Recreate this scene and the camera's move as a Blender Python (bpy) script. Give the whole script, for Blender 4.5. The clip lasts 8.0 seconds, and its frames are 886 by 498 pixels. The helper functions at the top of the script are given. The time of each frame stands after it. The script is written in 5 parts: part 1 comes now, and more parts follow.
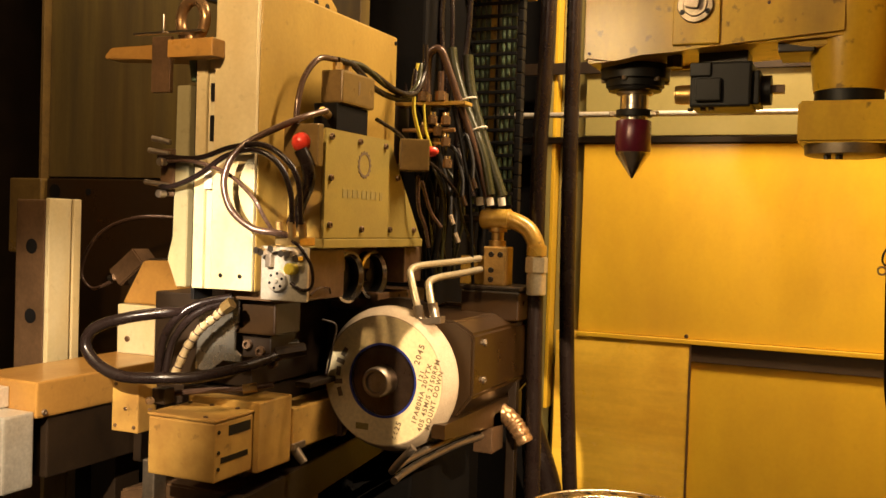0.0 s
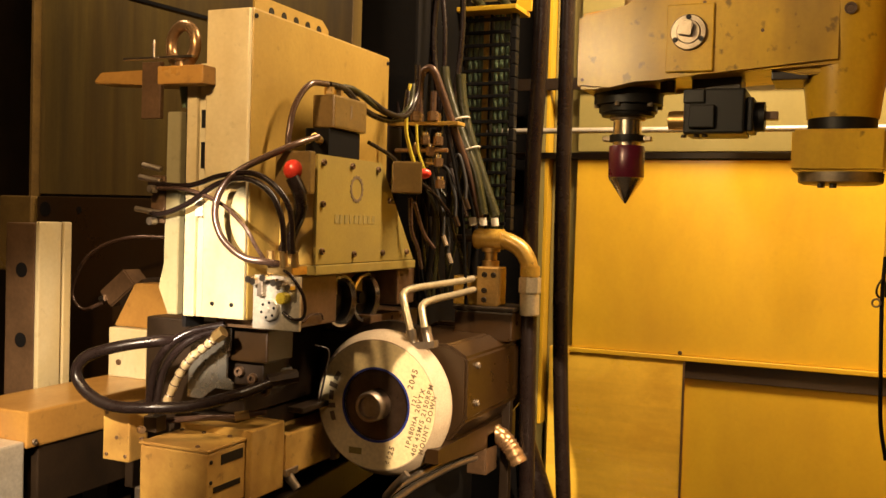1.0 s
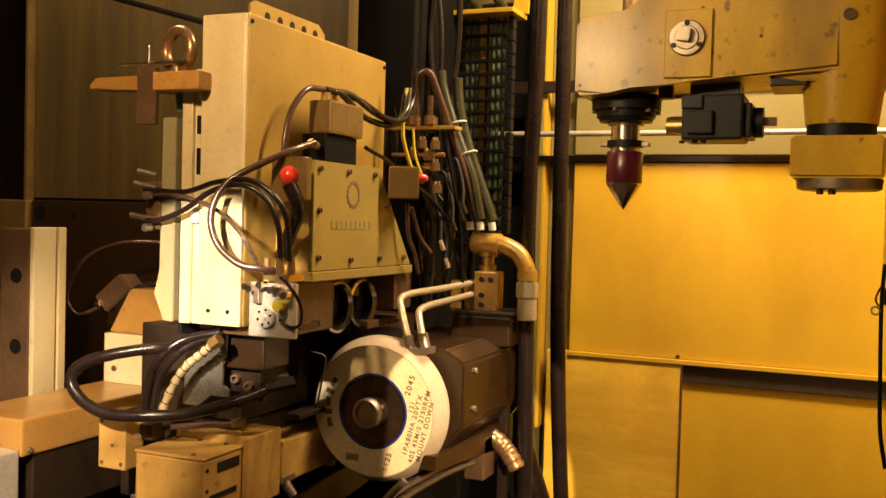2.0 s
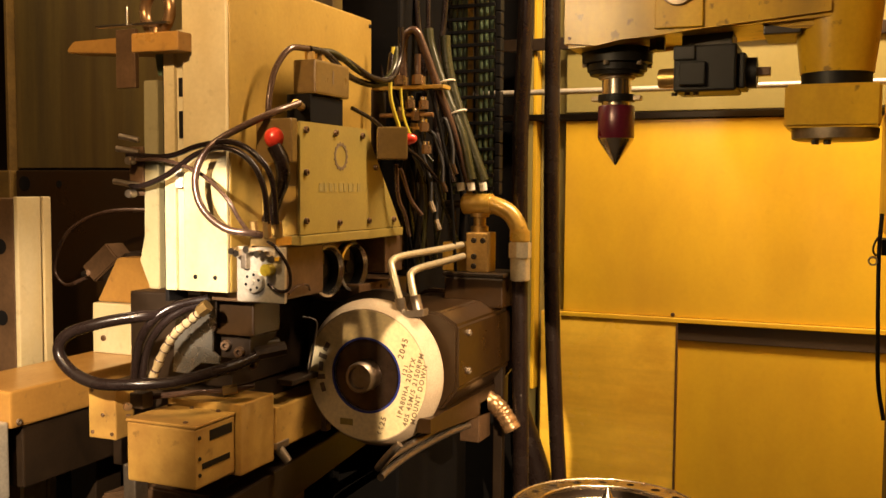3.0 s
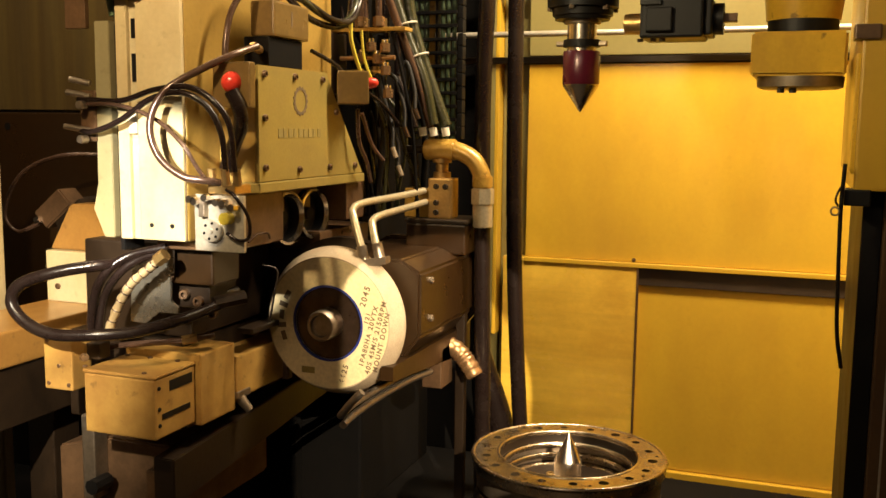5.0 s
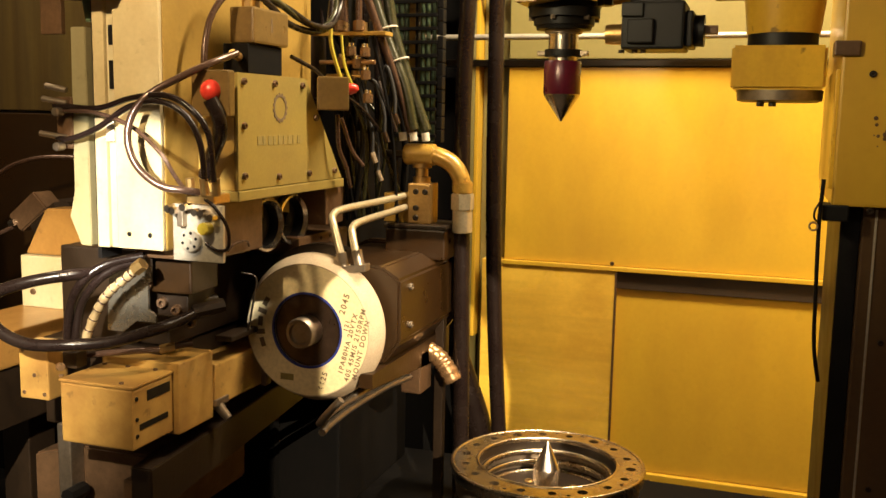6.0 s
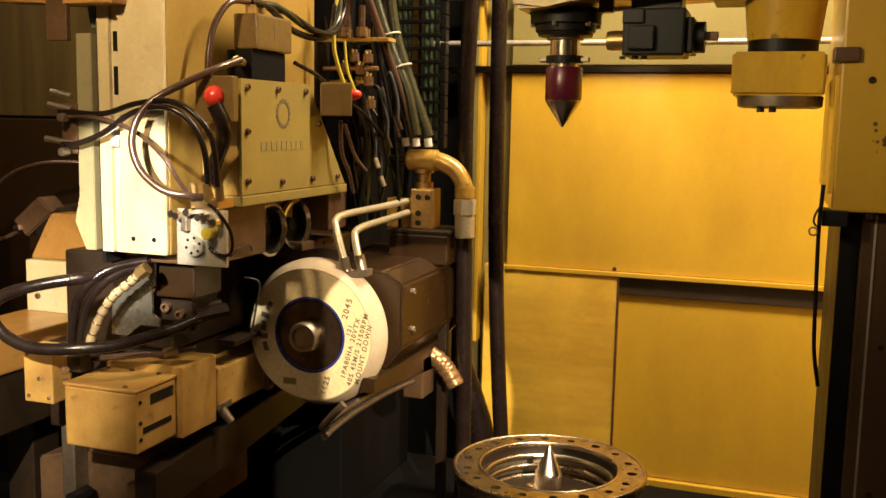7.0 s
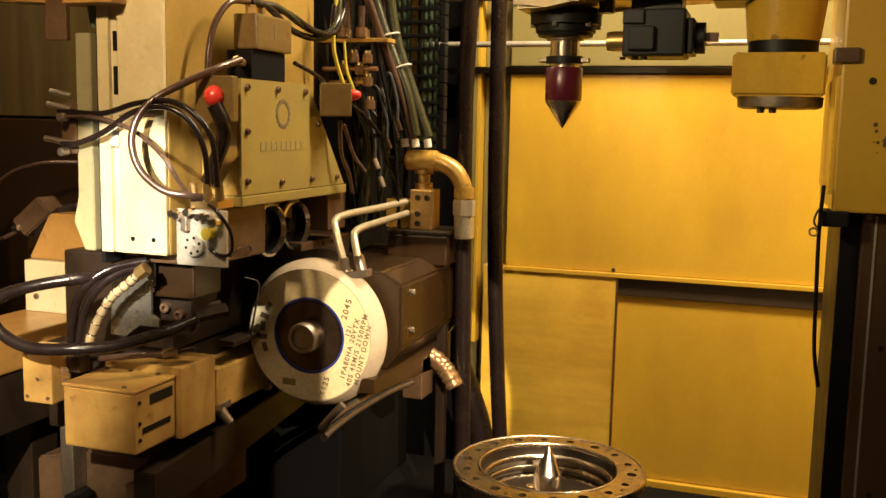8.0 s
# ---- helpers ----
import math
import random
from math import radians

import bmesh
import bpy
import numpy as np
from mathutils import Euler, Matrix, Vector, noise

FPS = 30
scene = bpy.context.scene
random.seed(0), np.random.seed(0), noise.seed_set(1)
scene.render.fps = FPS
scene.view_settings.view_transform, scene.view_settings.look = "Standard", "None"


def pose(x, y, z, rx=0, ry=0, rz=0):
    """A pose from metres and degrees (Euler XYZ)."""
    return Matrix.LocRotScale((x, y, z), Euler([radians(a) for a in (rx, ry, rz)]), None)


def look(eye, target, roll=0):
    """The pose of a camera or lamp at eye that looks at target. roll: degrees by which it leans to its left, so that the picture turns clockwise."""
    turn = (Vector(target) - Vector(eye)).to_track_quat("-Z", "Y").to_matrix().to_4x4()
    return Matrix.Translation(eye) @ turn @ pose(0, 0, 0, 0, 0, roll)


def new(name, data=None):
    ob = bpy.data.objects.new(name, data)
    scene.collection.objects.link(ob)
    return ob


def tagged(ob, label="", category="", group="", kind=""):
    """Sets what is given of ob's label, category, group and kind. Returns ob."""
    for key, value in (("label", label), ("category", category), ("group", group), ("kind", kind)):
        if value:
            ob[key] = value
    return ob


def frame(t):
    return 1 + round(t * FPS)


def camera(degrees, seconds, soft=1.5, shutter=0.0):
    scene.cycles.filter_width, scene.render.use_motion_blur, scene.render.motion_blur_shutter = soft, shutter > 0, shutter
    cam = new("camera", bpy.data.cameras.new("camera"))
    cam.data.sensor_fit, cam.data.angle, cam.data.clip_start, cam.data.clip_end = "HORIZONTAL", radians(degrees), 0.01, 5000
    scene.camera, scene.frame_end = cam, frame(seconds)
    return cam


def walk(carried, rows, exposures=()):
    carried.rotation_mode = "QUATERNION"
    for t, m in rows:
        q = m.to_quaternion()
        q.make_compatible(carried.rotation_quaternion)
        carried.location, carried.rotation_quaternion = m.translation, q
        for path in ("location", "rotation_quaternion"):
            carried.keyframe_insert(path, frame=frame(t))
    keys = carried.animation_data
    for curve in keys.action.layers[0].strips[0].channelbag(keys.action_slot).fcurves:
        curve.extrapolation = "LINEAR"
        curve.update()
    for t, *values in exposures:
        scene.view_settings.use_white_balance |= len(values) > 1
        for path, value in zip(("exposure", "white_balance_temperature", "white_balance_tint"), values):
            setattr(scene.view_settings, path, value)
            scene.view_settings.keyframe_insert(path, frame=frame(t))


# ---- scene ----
cam = camera(50.0, 8.0, soft=1.5)


def held(x, y, z, yaw, pitch, roll):
    """A camera pose: place, then yaw, pitch and clockwise lean in degrees."""
    return pose(x, y, z, 90 + pitch, 0, yaw) @ pose(0, 0, 0, 0, 0, roll)


PATH = [
    (0.0, 0.037, -0.082, 1.613, 23.580, -1.539, 1.856),
    (0.5, 0.034, -0.075, 1.651, 23.417, -1.689, 1.735),
    (1.0, 0.030, -0.070, 1.687, 23.163, -1.706, 1.682),
    (1.5, 0.024, -0.069, 1.709, 22.912, -1.693, 1.788),
    (1.7, 0.023, -0.068, 1.709, 22.890, -1.580, 1.790),
    (2.8, 0.019, -0.025, 1.690, 22.930, -3.390, 0.500),
    (3.0, 0.017, -0.021, 1.689, 22.566, -3.797, 0.401),
    (3.5, 0.015, -0.014, 1.706, 21.938, -4.966, 0.276),
    (4.0, 0.020, -0.008, 1.700, 21.590, -5.619, 0.060),
    (4.5, 0.004, -0.001, 1.691, 20.781, -6.962, 0.452),
    (4.7, 0.003, 0.001, 1.693, 20.600, -7.097, 0.500),
    (5.8, -0.012, 0.009, 1.751, 18.700, -8.260, 1.080),
    (6.0, -0.012, 0.010, 1.752, 18.690, -7.967, 1.073),
    (6.5, -0.008, 0.004, 1.755, 18.830, -7.670, 1.080),
    (7.0, -0.003, 0.000, 1.751, 18.950, -7.607, 1.100),
    (7.5, -0.006, -0.002, 1.752, 18.890, -7.556, 1.200),
    (8.0, -0.010, -0.001, 1.748, 18.770, -7.510, 1.180),
]
walk(cam, [(r[0], held(*r[1:])) for r in PATH], exposures=[(0.0, 0.12, 6500, 18), (3.6, 0.10, 6750, 21), (4.5, 0.17, 6150, 13), (5.8, 0.36, 5800, 10), (6.5, 0.36, 5800, 10), (6.9, 0.17, 5800, 11), (8.0, 0.17, 5800, 11)])

# ---- light: warm work lamps and added fills in the enclosure, a dim hall outside ----
world = bpy.data.worlds.new("hall")
world.use_nodes = True
world.node_tree.nodes["Background"].inputs[0].default_value = (1.0, 0.76, 0.55, 1)
world.node_tree.nodes["Background"].inputs[1].default_value = 0.065
scene.world = world
WARM = (1.0, 0.755, 0.45)


def area_lamp(name, eye, target, sx, sy, watts, colour=WARM):
    d = bpy.data.lights.new(name, "AREA")
    d.shape, d.size, d.size_y, d.energy, d.color = "RECTANGLE", sx, sy, watts, colour
    ob = new(name, d)
    ob.matrix_world = look(eye, target)
    return ob


def spot_lamp(name, eye, target, watts, cone, blend=0.2, radius=0.03, colour=WARM):
    d = bpy.data.lights.new(name, "SPOT")
    d.energy, d.spot_size, d.spot_blend, d.shadow_soft_size, d.color = watts, radians(cone), blend, radius, colour
    ob = new(name, d)
    ob.matrix_world = look(eye, target)
    return ob


# unseen spot narrowed to the wheel; an added flap trims its left edge
spot_lamp("work_lamp_right", (0.50, 0.55, 2.00), (-0.74, 2.30, 1.12), 520, 18.5, 0.08, 0.0025)
spot_lamp("work_lamp_left", (-1.19, 0.88, 2.42), (-1.64, 1.90, 1.74), 58, 68, 0.6, 0.03, (1.0, 0.68, 0.32))
spot_lamp("work_spot_left", (-1.0, 0.30, 2.05), (-1.42, 1.86, 1.53), 400, 15.5, 0.35, 0.02, (1.0, 0.86, 0.64))
# added spot that brightens the left column, beam and boxes
spot_lamp("column_fill_spot", (-1.06, 0.28, 2.05), (-1.88, 1.85, 1.15), 340, 32, 0.85, 0.02, (1.0, 0.82, 0.55))
# added fill for the arm and carriage, with no known source
spot_lamp("arm_fill_spot", (-0.95, 0.80, 2.35), (-0.05, 2.2, 2.15), 60, 56, 0.8, 0.06, (1.0, 0.74, 0.36))
area_lamp("ceiling_tube_light", (-0.05, 2.74, 3.33), (-0.25, 3.44, 1.0), 1.3, 0.10, 120)
area_lamp("side_tube_light", (-2.25, 2.10, 3.15), (-2.2, 2.70, 2.2), 0.6, 0.08, 15)
# added fill from the hall side that lifts the darkest parts
area_lamp("front_fill_light", (-0.6, -1.6, 3.45), (-0.7, -0.6, 0.5), 2.0, 0.3, 20, (1.0, 0.74, 0.46))


# ---- materials ----
def mat(name, base, rough=0.5, metal=0.0, second=None, amount=0.35, scale=6.0, bump=0.08, grain=90.0, coat=0.0, stretch=(1, 1, 1), spots=0.0, contrast=0.15, streaks=0.0, run=(22, 22, 0.9), grime=(0.13, 0.065, 0.016)):
    """A worn surface: base colour with patches of a second colour, fine grain, speckles of dirt and relief."""
    m = bpy.data.materials.new(name)
    m.use_nodes = True
    nt = m.node_tree
    n, l = nt.nodes, nt.links
    b = n["Principled BSDF"]
    b.inputs["Metallic"].default_value = metal
    b.inputs["Coat Weight"].default_value = coat
    b.inputs["Coat Roughness"].default_value = 0.25
    tc = n.new("ShaderNodeNewGeometry")
    mp = n.new("ShaderNodeMapping")
    mp.inputs["Scale"].default_value = stretch
    l.new(tc.outputs["Position"], mp.inputs["Vector"])
    big = n.new("ShaderNodeTexNoise")
    big.inputs["Scale"].default_value, big.inputs["Detail"].default_value, big.inputs["Roughness"].default_value = scale, 6, 0.62
    fine = n.new("ShaderNodeTexNoise")
    fine.inputs["Scale"].default_value, fine.inputs["Detail"].default_value = grain, 3
    l.new(mp.outputs[0], big.inputs["Vector"])
    l.new(tc.outputs["Position"], fine.inputs["Vector"])
    ramp = n.new("ShaderNodeValToRGB")
    ramp.color_ramp.elements[0].position, ramp.color_ramp.elements[1].position = 0.40, 0.68
    l.new(big.outputs["Fac"], ramp.inputs[0])
    if second is None:
        second = tuple(c * 0.55 for c in base)
    mul = n.new("ShaderNodeMath")
    mul.operation = "MULTIPLY"
    mul.inputs[1].default_value = amount
    l.new(ramp.outputs[0], mul.inputs[0])
    mix = n.new("ShaderNodeMix")
    mix.data_type = "RGBA"
    mix.inputs["A"].default_value, mix.inputs["B"].default_value = (*base, 1), (*second, 1)
    l.new(mul.outputs[0], mix.inputs["Factor"])
    g = n.new("ShaderNodeMapRange")
    g.inputs["From Min"].default_value, g.inputs["From Max"].default_value = 0.25, 0.75
    g.inputs["To Min"].default_value, g.inputs["To Max"].default_value = 1 - contrast, 1 + contrast * 0.7
    l.new(fine.outputs["Fac"], g.inputs["Value"])
    mx = n.new("ShaderNodeMix")
    mx.data_type, mx.blend_type = "RGBA", "MULTIPLY"
    mx.inputs["Factor"].default_value = 1.0
    l.new(mix.outputs["Result"], mx.inputs["A"])
    l.new(g.outputs["Result"], mx.inputs["B"])
    out = mx.outputs["Result"]
    if spots:
        v = n.new("ShaderNodeTexNoise")
        v.inputs["Scale"].default_value, v.inputs["Detail"].default_value = 26, 4
        l.new(tc.outputs["Position"], v.inputs["Vector"])
        r = n.new("ShaderNodeValToRGB")
        r.color_ramp.elements[0].position, r.color_ramp.elements[1].position = 0.63, 0.70
        l.new(v.outputs["Fac"], r.inputs[0])
        k = n.new("ShaderNodeMath")
        k.operation = "MULTIPLY"
        k.inputs[1].default_value = spots
        l.new(r.outputs[0], k.inputs[0])
        ms = n.new("ShaderNodeMix")
        ms.data_type = "RGBA"
        ms.inputs["B"].default_value = (0.035, 0.02, 0.012, 1)
        l.new(out, ms.inputs["A"])
        l.new(k.outputs[0], ms.inputs["Factor"])
        out = ms.outputs["Result"]
    if streaks:
        # oil that has run down or been wiped along the surface
        sm = n.new("ShaderNodeMapping")
        sm.inputs["Scale"].default_value = run
        l.new(tc.outputs["Position"], sm.inputs["Vector"])
        sn = n.new("ShaderNodeTexNoise")
        sn.inputs["Scale"].default_value, sn.inputs["Detail"].default_value, sn.inputs["Roughness"].default_value = 1.0, 3, 0.5
        l.new(sm.outputs[0], sn.inputs["Vector"])
        sr = n.new("ShaderNodeValToRGB")
        sr.color_ramp.elements[0].position, sr.color_ramp.elements[1].position = 0.42, 0.80
        l.new(sn.outputs["Fac"], sr.inputs[0])
        sk = n.new("ShaderNodeMath")
        sk.operation = "MULTIPLY"
        sk.inputs[1].default_value = streaks
        l.new(sr.outputs[0], sk.inputs[0])
        sx = n.new("ShaderNodeMix")
        sx.data_type = "RGBA"
        sx.inputs["B"].default_value = (*grime, 1)
        l.new(out, sx.inputs["A"])
        l.new(sk.outputs[0], sx.inputs["Factor"])
        out = sx.outputs["Result"]
    l.new(out, b.inputs["Base Color"])
    rr = n.new("ShaderNodeMapRange")
    rr.inputs["To Min"].default_value, rr.inputs["To Max"].default_value = max(rough - 0.12, 0.04), min(rough + 0.15, 1)
    l.new(big.outputs["Fac"], rr.inputs["Value"])
    l.new(rr.outputs["Result"], b.inputs["Roughness"])
    if bump:
        bp = n.new("ShaderNodeBump")
        bp.inputs["Strength"].default_value, bp.inputs["Distance"].default_value = bump, 0.004
        l.new(fine.outputs["Fac"], bp.inputs["Height"])
        l.new(bp.outputs[0], b.inputs["Normal"])
    return m


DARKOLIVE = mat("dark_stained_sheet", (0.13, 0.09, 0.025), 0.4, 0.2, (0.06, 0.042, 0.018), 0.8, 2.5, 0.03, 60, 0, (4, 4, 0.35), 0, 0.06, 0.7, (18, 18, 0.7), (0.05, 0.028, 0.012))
MANIFOLD = mat("oily_steel_plate", (0.42, 0.39, 0.32), 0.26, 0.85, (0.20, 0.16, 0.10), 0.6, 11, 0.06, 120, 0, (1, 1, 1), 0.4, 0.1)
RINGSTEEL = mat("oily_machined_steel", (0.66, 0.57, 0.42), 0.24, 1.0, (0.24, 0.15, 0.08), 0.75, 16, 0.06, 140, 0, (1, 1, 1), 0.35, 0.12)
WORNBRASS = mat("oily_worn_brass", (0.40, 0.24, 0.11), 0.27, 0.7, (0.16, 0.085, 0.04), 0.5, 14, 0.05, 110)
GUIDEBROWN = mat("oil_browned_guideway", (0.17, 0.10, 0.045), 0.33, 0.4, (0.09, 0.05, 0.022), 0.6, 4, 0.04, 90, 0.1, (1, 1, 0.15), 0, 0.08, 0.5, (14, 14, 0.8), (0.05, 0.028, 0.014))
BRONZE = mat("oily_bronze_paint", (0.17, 0.105, 0.03), 0.3, 0.1, (0.06, 0.034, 0.012), 0.6, 7, 0.05, 90)
OIL = mat("oil_dark_casting", (0.026, 0.012, 0.003), 0.30, 0.0, (0.024, 0.013, 0.005), 0.7, 6, 0.08, 70)
FLANGESHADE = mat("flange_shade_brown", (0.032, 0.018, 0.007), 0.55, 0, (0.05, 0.03, 0.01), 0.5, 6, 0.03, 90)
WALLPAINT = mat("oily_yellow_paint", (0.62, 0.39, 0.022), 0.32, 0, (0.48, 0.28, 0.018), 0.75, 2.2, 0.015, 60, 0.3, (1, 1, 0.5), 0.04, 0.03, 0.35, (3.2, 3.2, 0.8), (0.36, 0.20, 0.02))
BRUSHED = mat("brushed_yellow_sheet", (0.86, 0.56, 0.06), 0.26, 0.0, (0.58, 0.33, 0.028), 0.85, 3.0, 0.03, 60, 0.3, (0.9, 1, 1.8), 0.0, 0.05, 0.5, (1.6, 3, 30), (0.50, 0.29, 0.03))
# the yellow wall paint darkened to olive, shade put into the colour
SHADEDPAINT = mat("shaded_wall_paint", (0.22, 0.185, 0.06), 0.40, 0, (0.16, 0.13, 0.04), 0.5, 2.0, 0.02, 60, 0, (1, 1, 0.4), 0, 0.05)
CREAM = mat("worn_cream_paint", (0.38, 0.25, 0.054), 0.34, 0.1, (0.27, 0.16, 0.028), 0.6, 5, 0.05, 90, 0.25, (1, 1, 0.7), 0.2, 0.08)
BOXPAINT = mat("oil_stained_cream_paint", (0.49, 0.30, 0.072), 0.31, 0, (0.27, 0.13, 0.028), 0.8, 5, 0.04, 110, 0.3, (1, 1, 1), 0.45, 0.06, 0.45, (7, 7, 9), (0.16, 0.075, 0.025))
STRIP = mat("olive_grey_worn_paint", (0.36, 0.33, 0.19), 0.36, 0.1, (0.26, 0.22, 0.10), 0.6, 5, 0.04, 90, 0.15, (1, 1, 0.4), 0.2, 0.06, 0.5, (9, 9, 1.6), (0.18, 0.13, 0.05))
PALE = mat("pale_cream_paint", (0.58, 0.51, 0.32), 0.35, 0, (0.54, 0.40, 0.15), 0.6, 4, 0.04, 90, 0.2, (1, 1, 0.4), 0.15, 0.06, 0.45, (6, 6, 2.0), (0.36, 0.22, 0.06))
PLATE = mat("brushed_olive_plate", (0.34, 0.265, 0.068), 0.40, 0.25, (0.26, 0.19, 0.055), 0.5, 6, 0.05, 120, 0.1, (1, 1, 1), 0.0, 0.08)
CAST = mat("painted_casting", (0.66, 0.41, 0.022), 0.32, 0, (0.40, 0.215, 0.014), 0.8, 5.5, 0.05, 90, 0.2, (1, 1, 0.28), 0.6, 0.06, 0.7, (6, 6, 2.4))
BROWN = mat("oily_brown_iron", (0.15, 0.085, 0.042), 0.38, 0.3, (0.06, 0.034, 0.016), 0.7, 8, 0.1, 80)
DARK = mat("dark_oily_iron", (0.018, 0.011, 0.006), 0.38, 0.1, (0.03, 0.017, 0.008), 0.7, 8, 0.1, 80)
BLACK = mat("black_enamel", (0.005, 0.0045, 0.0045), 0.45, 0, (0.010, 0.009, 0.008), 0.5, 9, 0.08, 80)
RUBBER = mat("black_rubber", (0.012, 0.007, 0.006), 0.24, 0, (0.02, 0.014, 0.011), 0.5, 9, 0.06, 120)
CABLEGREEN = mat("green_cable_sheath", (0.10, 0.15, 0.08), 0.4, 0, (0.05, 0.07, 0.035), 0.5, 9, 0.05, 120)
GREEN = mat("green_hose_rubber", (0.034, 0.034, 0.013), 0.26, 0, (0.02, 0.02, 0.009), 0.5, 9, 0.05, 120)
STEEL = mat("bright_steel", (0.74, 0.67, 0.57), 0.22, 1.0, (0.42, 0.34, 0.24), 0.5, 9, 0.05, 120)
DULL = mat("dull_steel", (0.36, 0.30, 0.23), 0.42, 0.9, (0.16, 0.11, 0.06), 0.6, 7, 0.1, 90)
GUIDE = mat("grey_guideway_steel", (0.55, 0.45, 0.33), 0.36, 0.3, (0.30, 0.21, 0.12), 0.6, 4, 0.05, 90, 0, (1, 1, 0.2), 0, 0.1, 0.6, (12, 12, 1.0), (0.12, 0.07, 0.03))
TUBING = mat("dull_nickel_tube", (0.62, 0.55, 0.38), 0.36, 0.6, (0.42, 0.34, 0.2), 0.6, 14, 0.05, 120)
HUBSTEEL = mat("oily_hub_steel", (0.07, 0.045, 0.03), 0.18, 0.6, (0.03, 0.018, 0.012), 0.7, 14, 0.05, 120)
BRASS = mat("brass", (0.62, 0.42, 0.16), 0.34, 0.9, (0.34, 0.2, 0.06), 0.5, 10, 0.05, 100)
GOLDPAINT = mat("gold_painted_pipe", (0.50, 0.31, 0.05), 0.28, 0.2, (0.24, 0.13, 0.02), 0.75, 14, 0.05, 90, 0.3, (1, 1, 1), 0.5, 0.1)
COPPER = mat("copper_brown_tube", (0.085, 0.048, 0.032), 0.24, 0.3, (0.05, 0.03, 0.02), 0.5, 12, 0.05, 90)
RED = mat("red_plastic_lens", (0.72, 0.05, 0.025), 0.25, 0, (0.6, 0.03, 0.02), 0.3, 9, 0.0, 90, 0.4)
MAROON = mat("maroon_coating", (0.13, 0.010, 0.032), 0.26, 0.1, (0.1, 0.01, 0.02), 0.4, 9, 0.02, 90, 0.3)
LABEL = mat("cream_paper_label", (0.78, 0.66, 0.38), 0.6, 0, (0.64, 0.5, 0.24), 0.35, 7, 0.03, 90)
GRIT = mat("abrasive_rim", (0.46, 0.37, 0.25), 0.85, 0, (0.33, 0.24, 0.15), 0.5, 12, 0.35, 260)
BLUE = mat("blue_paper_ring", (0.015, 0.03, 0.22), 0.5, 0, (0.01, 0.02, 0.12), 0.4, 9, 0.02, 90)
INK = mat("printing_ink", (0.16, 0.11, 0.06), 0.7, 0, None, 0.3, 20, 0.0, 90)
FADED = mat("faded_printing_ink", (0.285, 0.222, 0.065), 0.6, 0, None, 0.3, 20, 0.0, 90)
YELLOWWIRE = mat("yellow_cable", (0.6, 0.5, 0.05), 0.4, 0, None, 0.2, 20, 0.0, 90)
MESH = mat("braided_silver_hose", (0.46, 0.36, 0.20), 0.35, 0.15, (0.4, 0.28, 0.12), 0.5, 40, 0.2, 200)
GALV = mat("bright_zinc_plate", (0.58, 0.54, 0.45), 0.32, 0.5, (0.34, 0.28, 0.19), 0.6, 9, 0.05, 120)
WHITE = mat("white_fitting", (0.75, 0.7, 0.58), 0.4, 0, None, 0.3, 20, 0.0, 90)
CONCRETE = mat("dark_shop_floor", (0.12, 0.10, 0.08), 0.6, 0, (0.05, 0.04, 0.03), 0.6, 3, 0.1, 60)
SHOPWALL = mat("shop_wall", (0.35, 0.3, 0.22), 0.7, 0, None, 0.3, 2, 0.05, 40)

BLACK.node_tree.nodes["Principled BSDF"].inputs["Specular IOR Level"].default_value = 0.28
CAST.node_tree.nodes["Principled BSDF"].inputs["Specular IOR Level"].default_value = 0.3
RUBBER.node_tree.nodes["Principled BSDF"].inputs["Specular IOR Level"].default_value = 0.3
# near-black with hardly any gloss, so deep parts of the cabin look unlit
VOID = mat("unlit_black", (0.004, 0.0036, 0.0034), 0.8, 0, (0.009, 0.007, 0.006), 0.5, 5, 0.1, 60)
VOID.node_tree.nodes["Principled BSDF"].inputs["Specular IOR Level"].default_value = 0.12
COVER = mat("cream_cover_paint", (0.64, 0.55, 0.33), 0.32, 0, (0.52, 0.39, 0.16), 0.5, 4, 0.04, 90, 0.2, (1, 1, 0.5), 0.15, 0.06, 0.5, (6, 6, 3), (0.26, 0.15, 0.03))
BEAM = mat("brown_beam_paint", (0.38, 0.20, 0.045), 0.30, 0, (0.22, 0.105, 0.025), 0.65, 5, 0.05, 90, 0.3, (1, 0.5, 1), 0.25, 0.08)


# ---- mesh tools (world coordinates; part() moves them under their thing) ----
def thing(name, at, label, category, group="", kind=""):
    e = new(name)
    e.location = at
    e.empty_display_size = 0.05
    tagged(e, label, category, group, kind)
    return e


def root_of(o):
    while o.parent:
        o = o.parent
    return o


def part(name, bm, material, parent=None, label="", smooth=False):
    if parent is not None:
        bmesh.ops.translate(bm, verts=bm.verts[:], vec=-Vector(root_of(parent).location))
    bmesh.ops.recalc_face_normals(bm, faces=bm.faces[:])
    me = bpy.data.meshes.new(name)
    bm.to_mesh(me)
    bm.free()
    me.materials.append(material)
    if smooth:
        me.polygons.foreach_set("use_smooth", [True] * len(me.polygons))
        me.set_sharp_from_angle(angle=radians(38))
    ob = new(name, me)
    if parent is not None:
        ob.parent = parent
    if label:
        tagged(ob, label)
    return ob


def solid(name, bm, material, label, category, group="", kind="", smooth=False):
    ob = part(name, bm, material, None, "", smooth)
    return tagged(ob, label, category, group, kind)


def B():
    return bmesh.new()


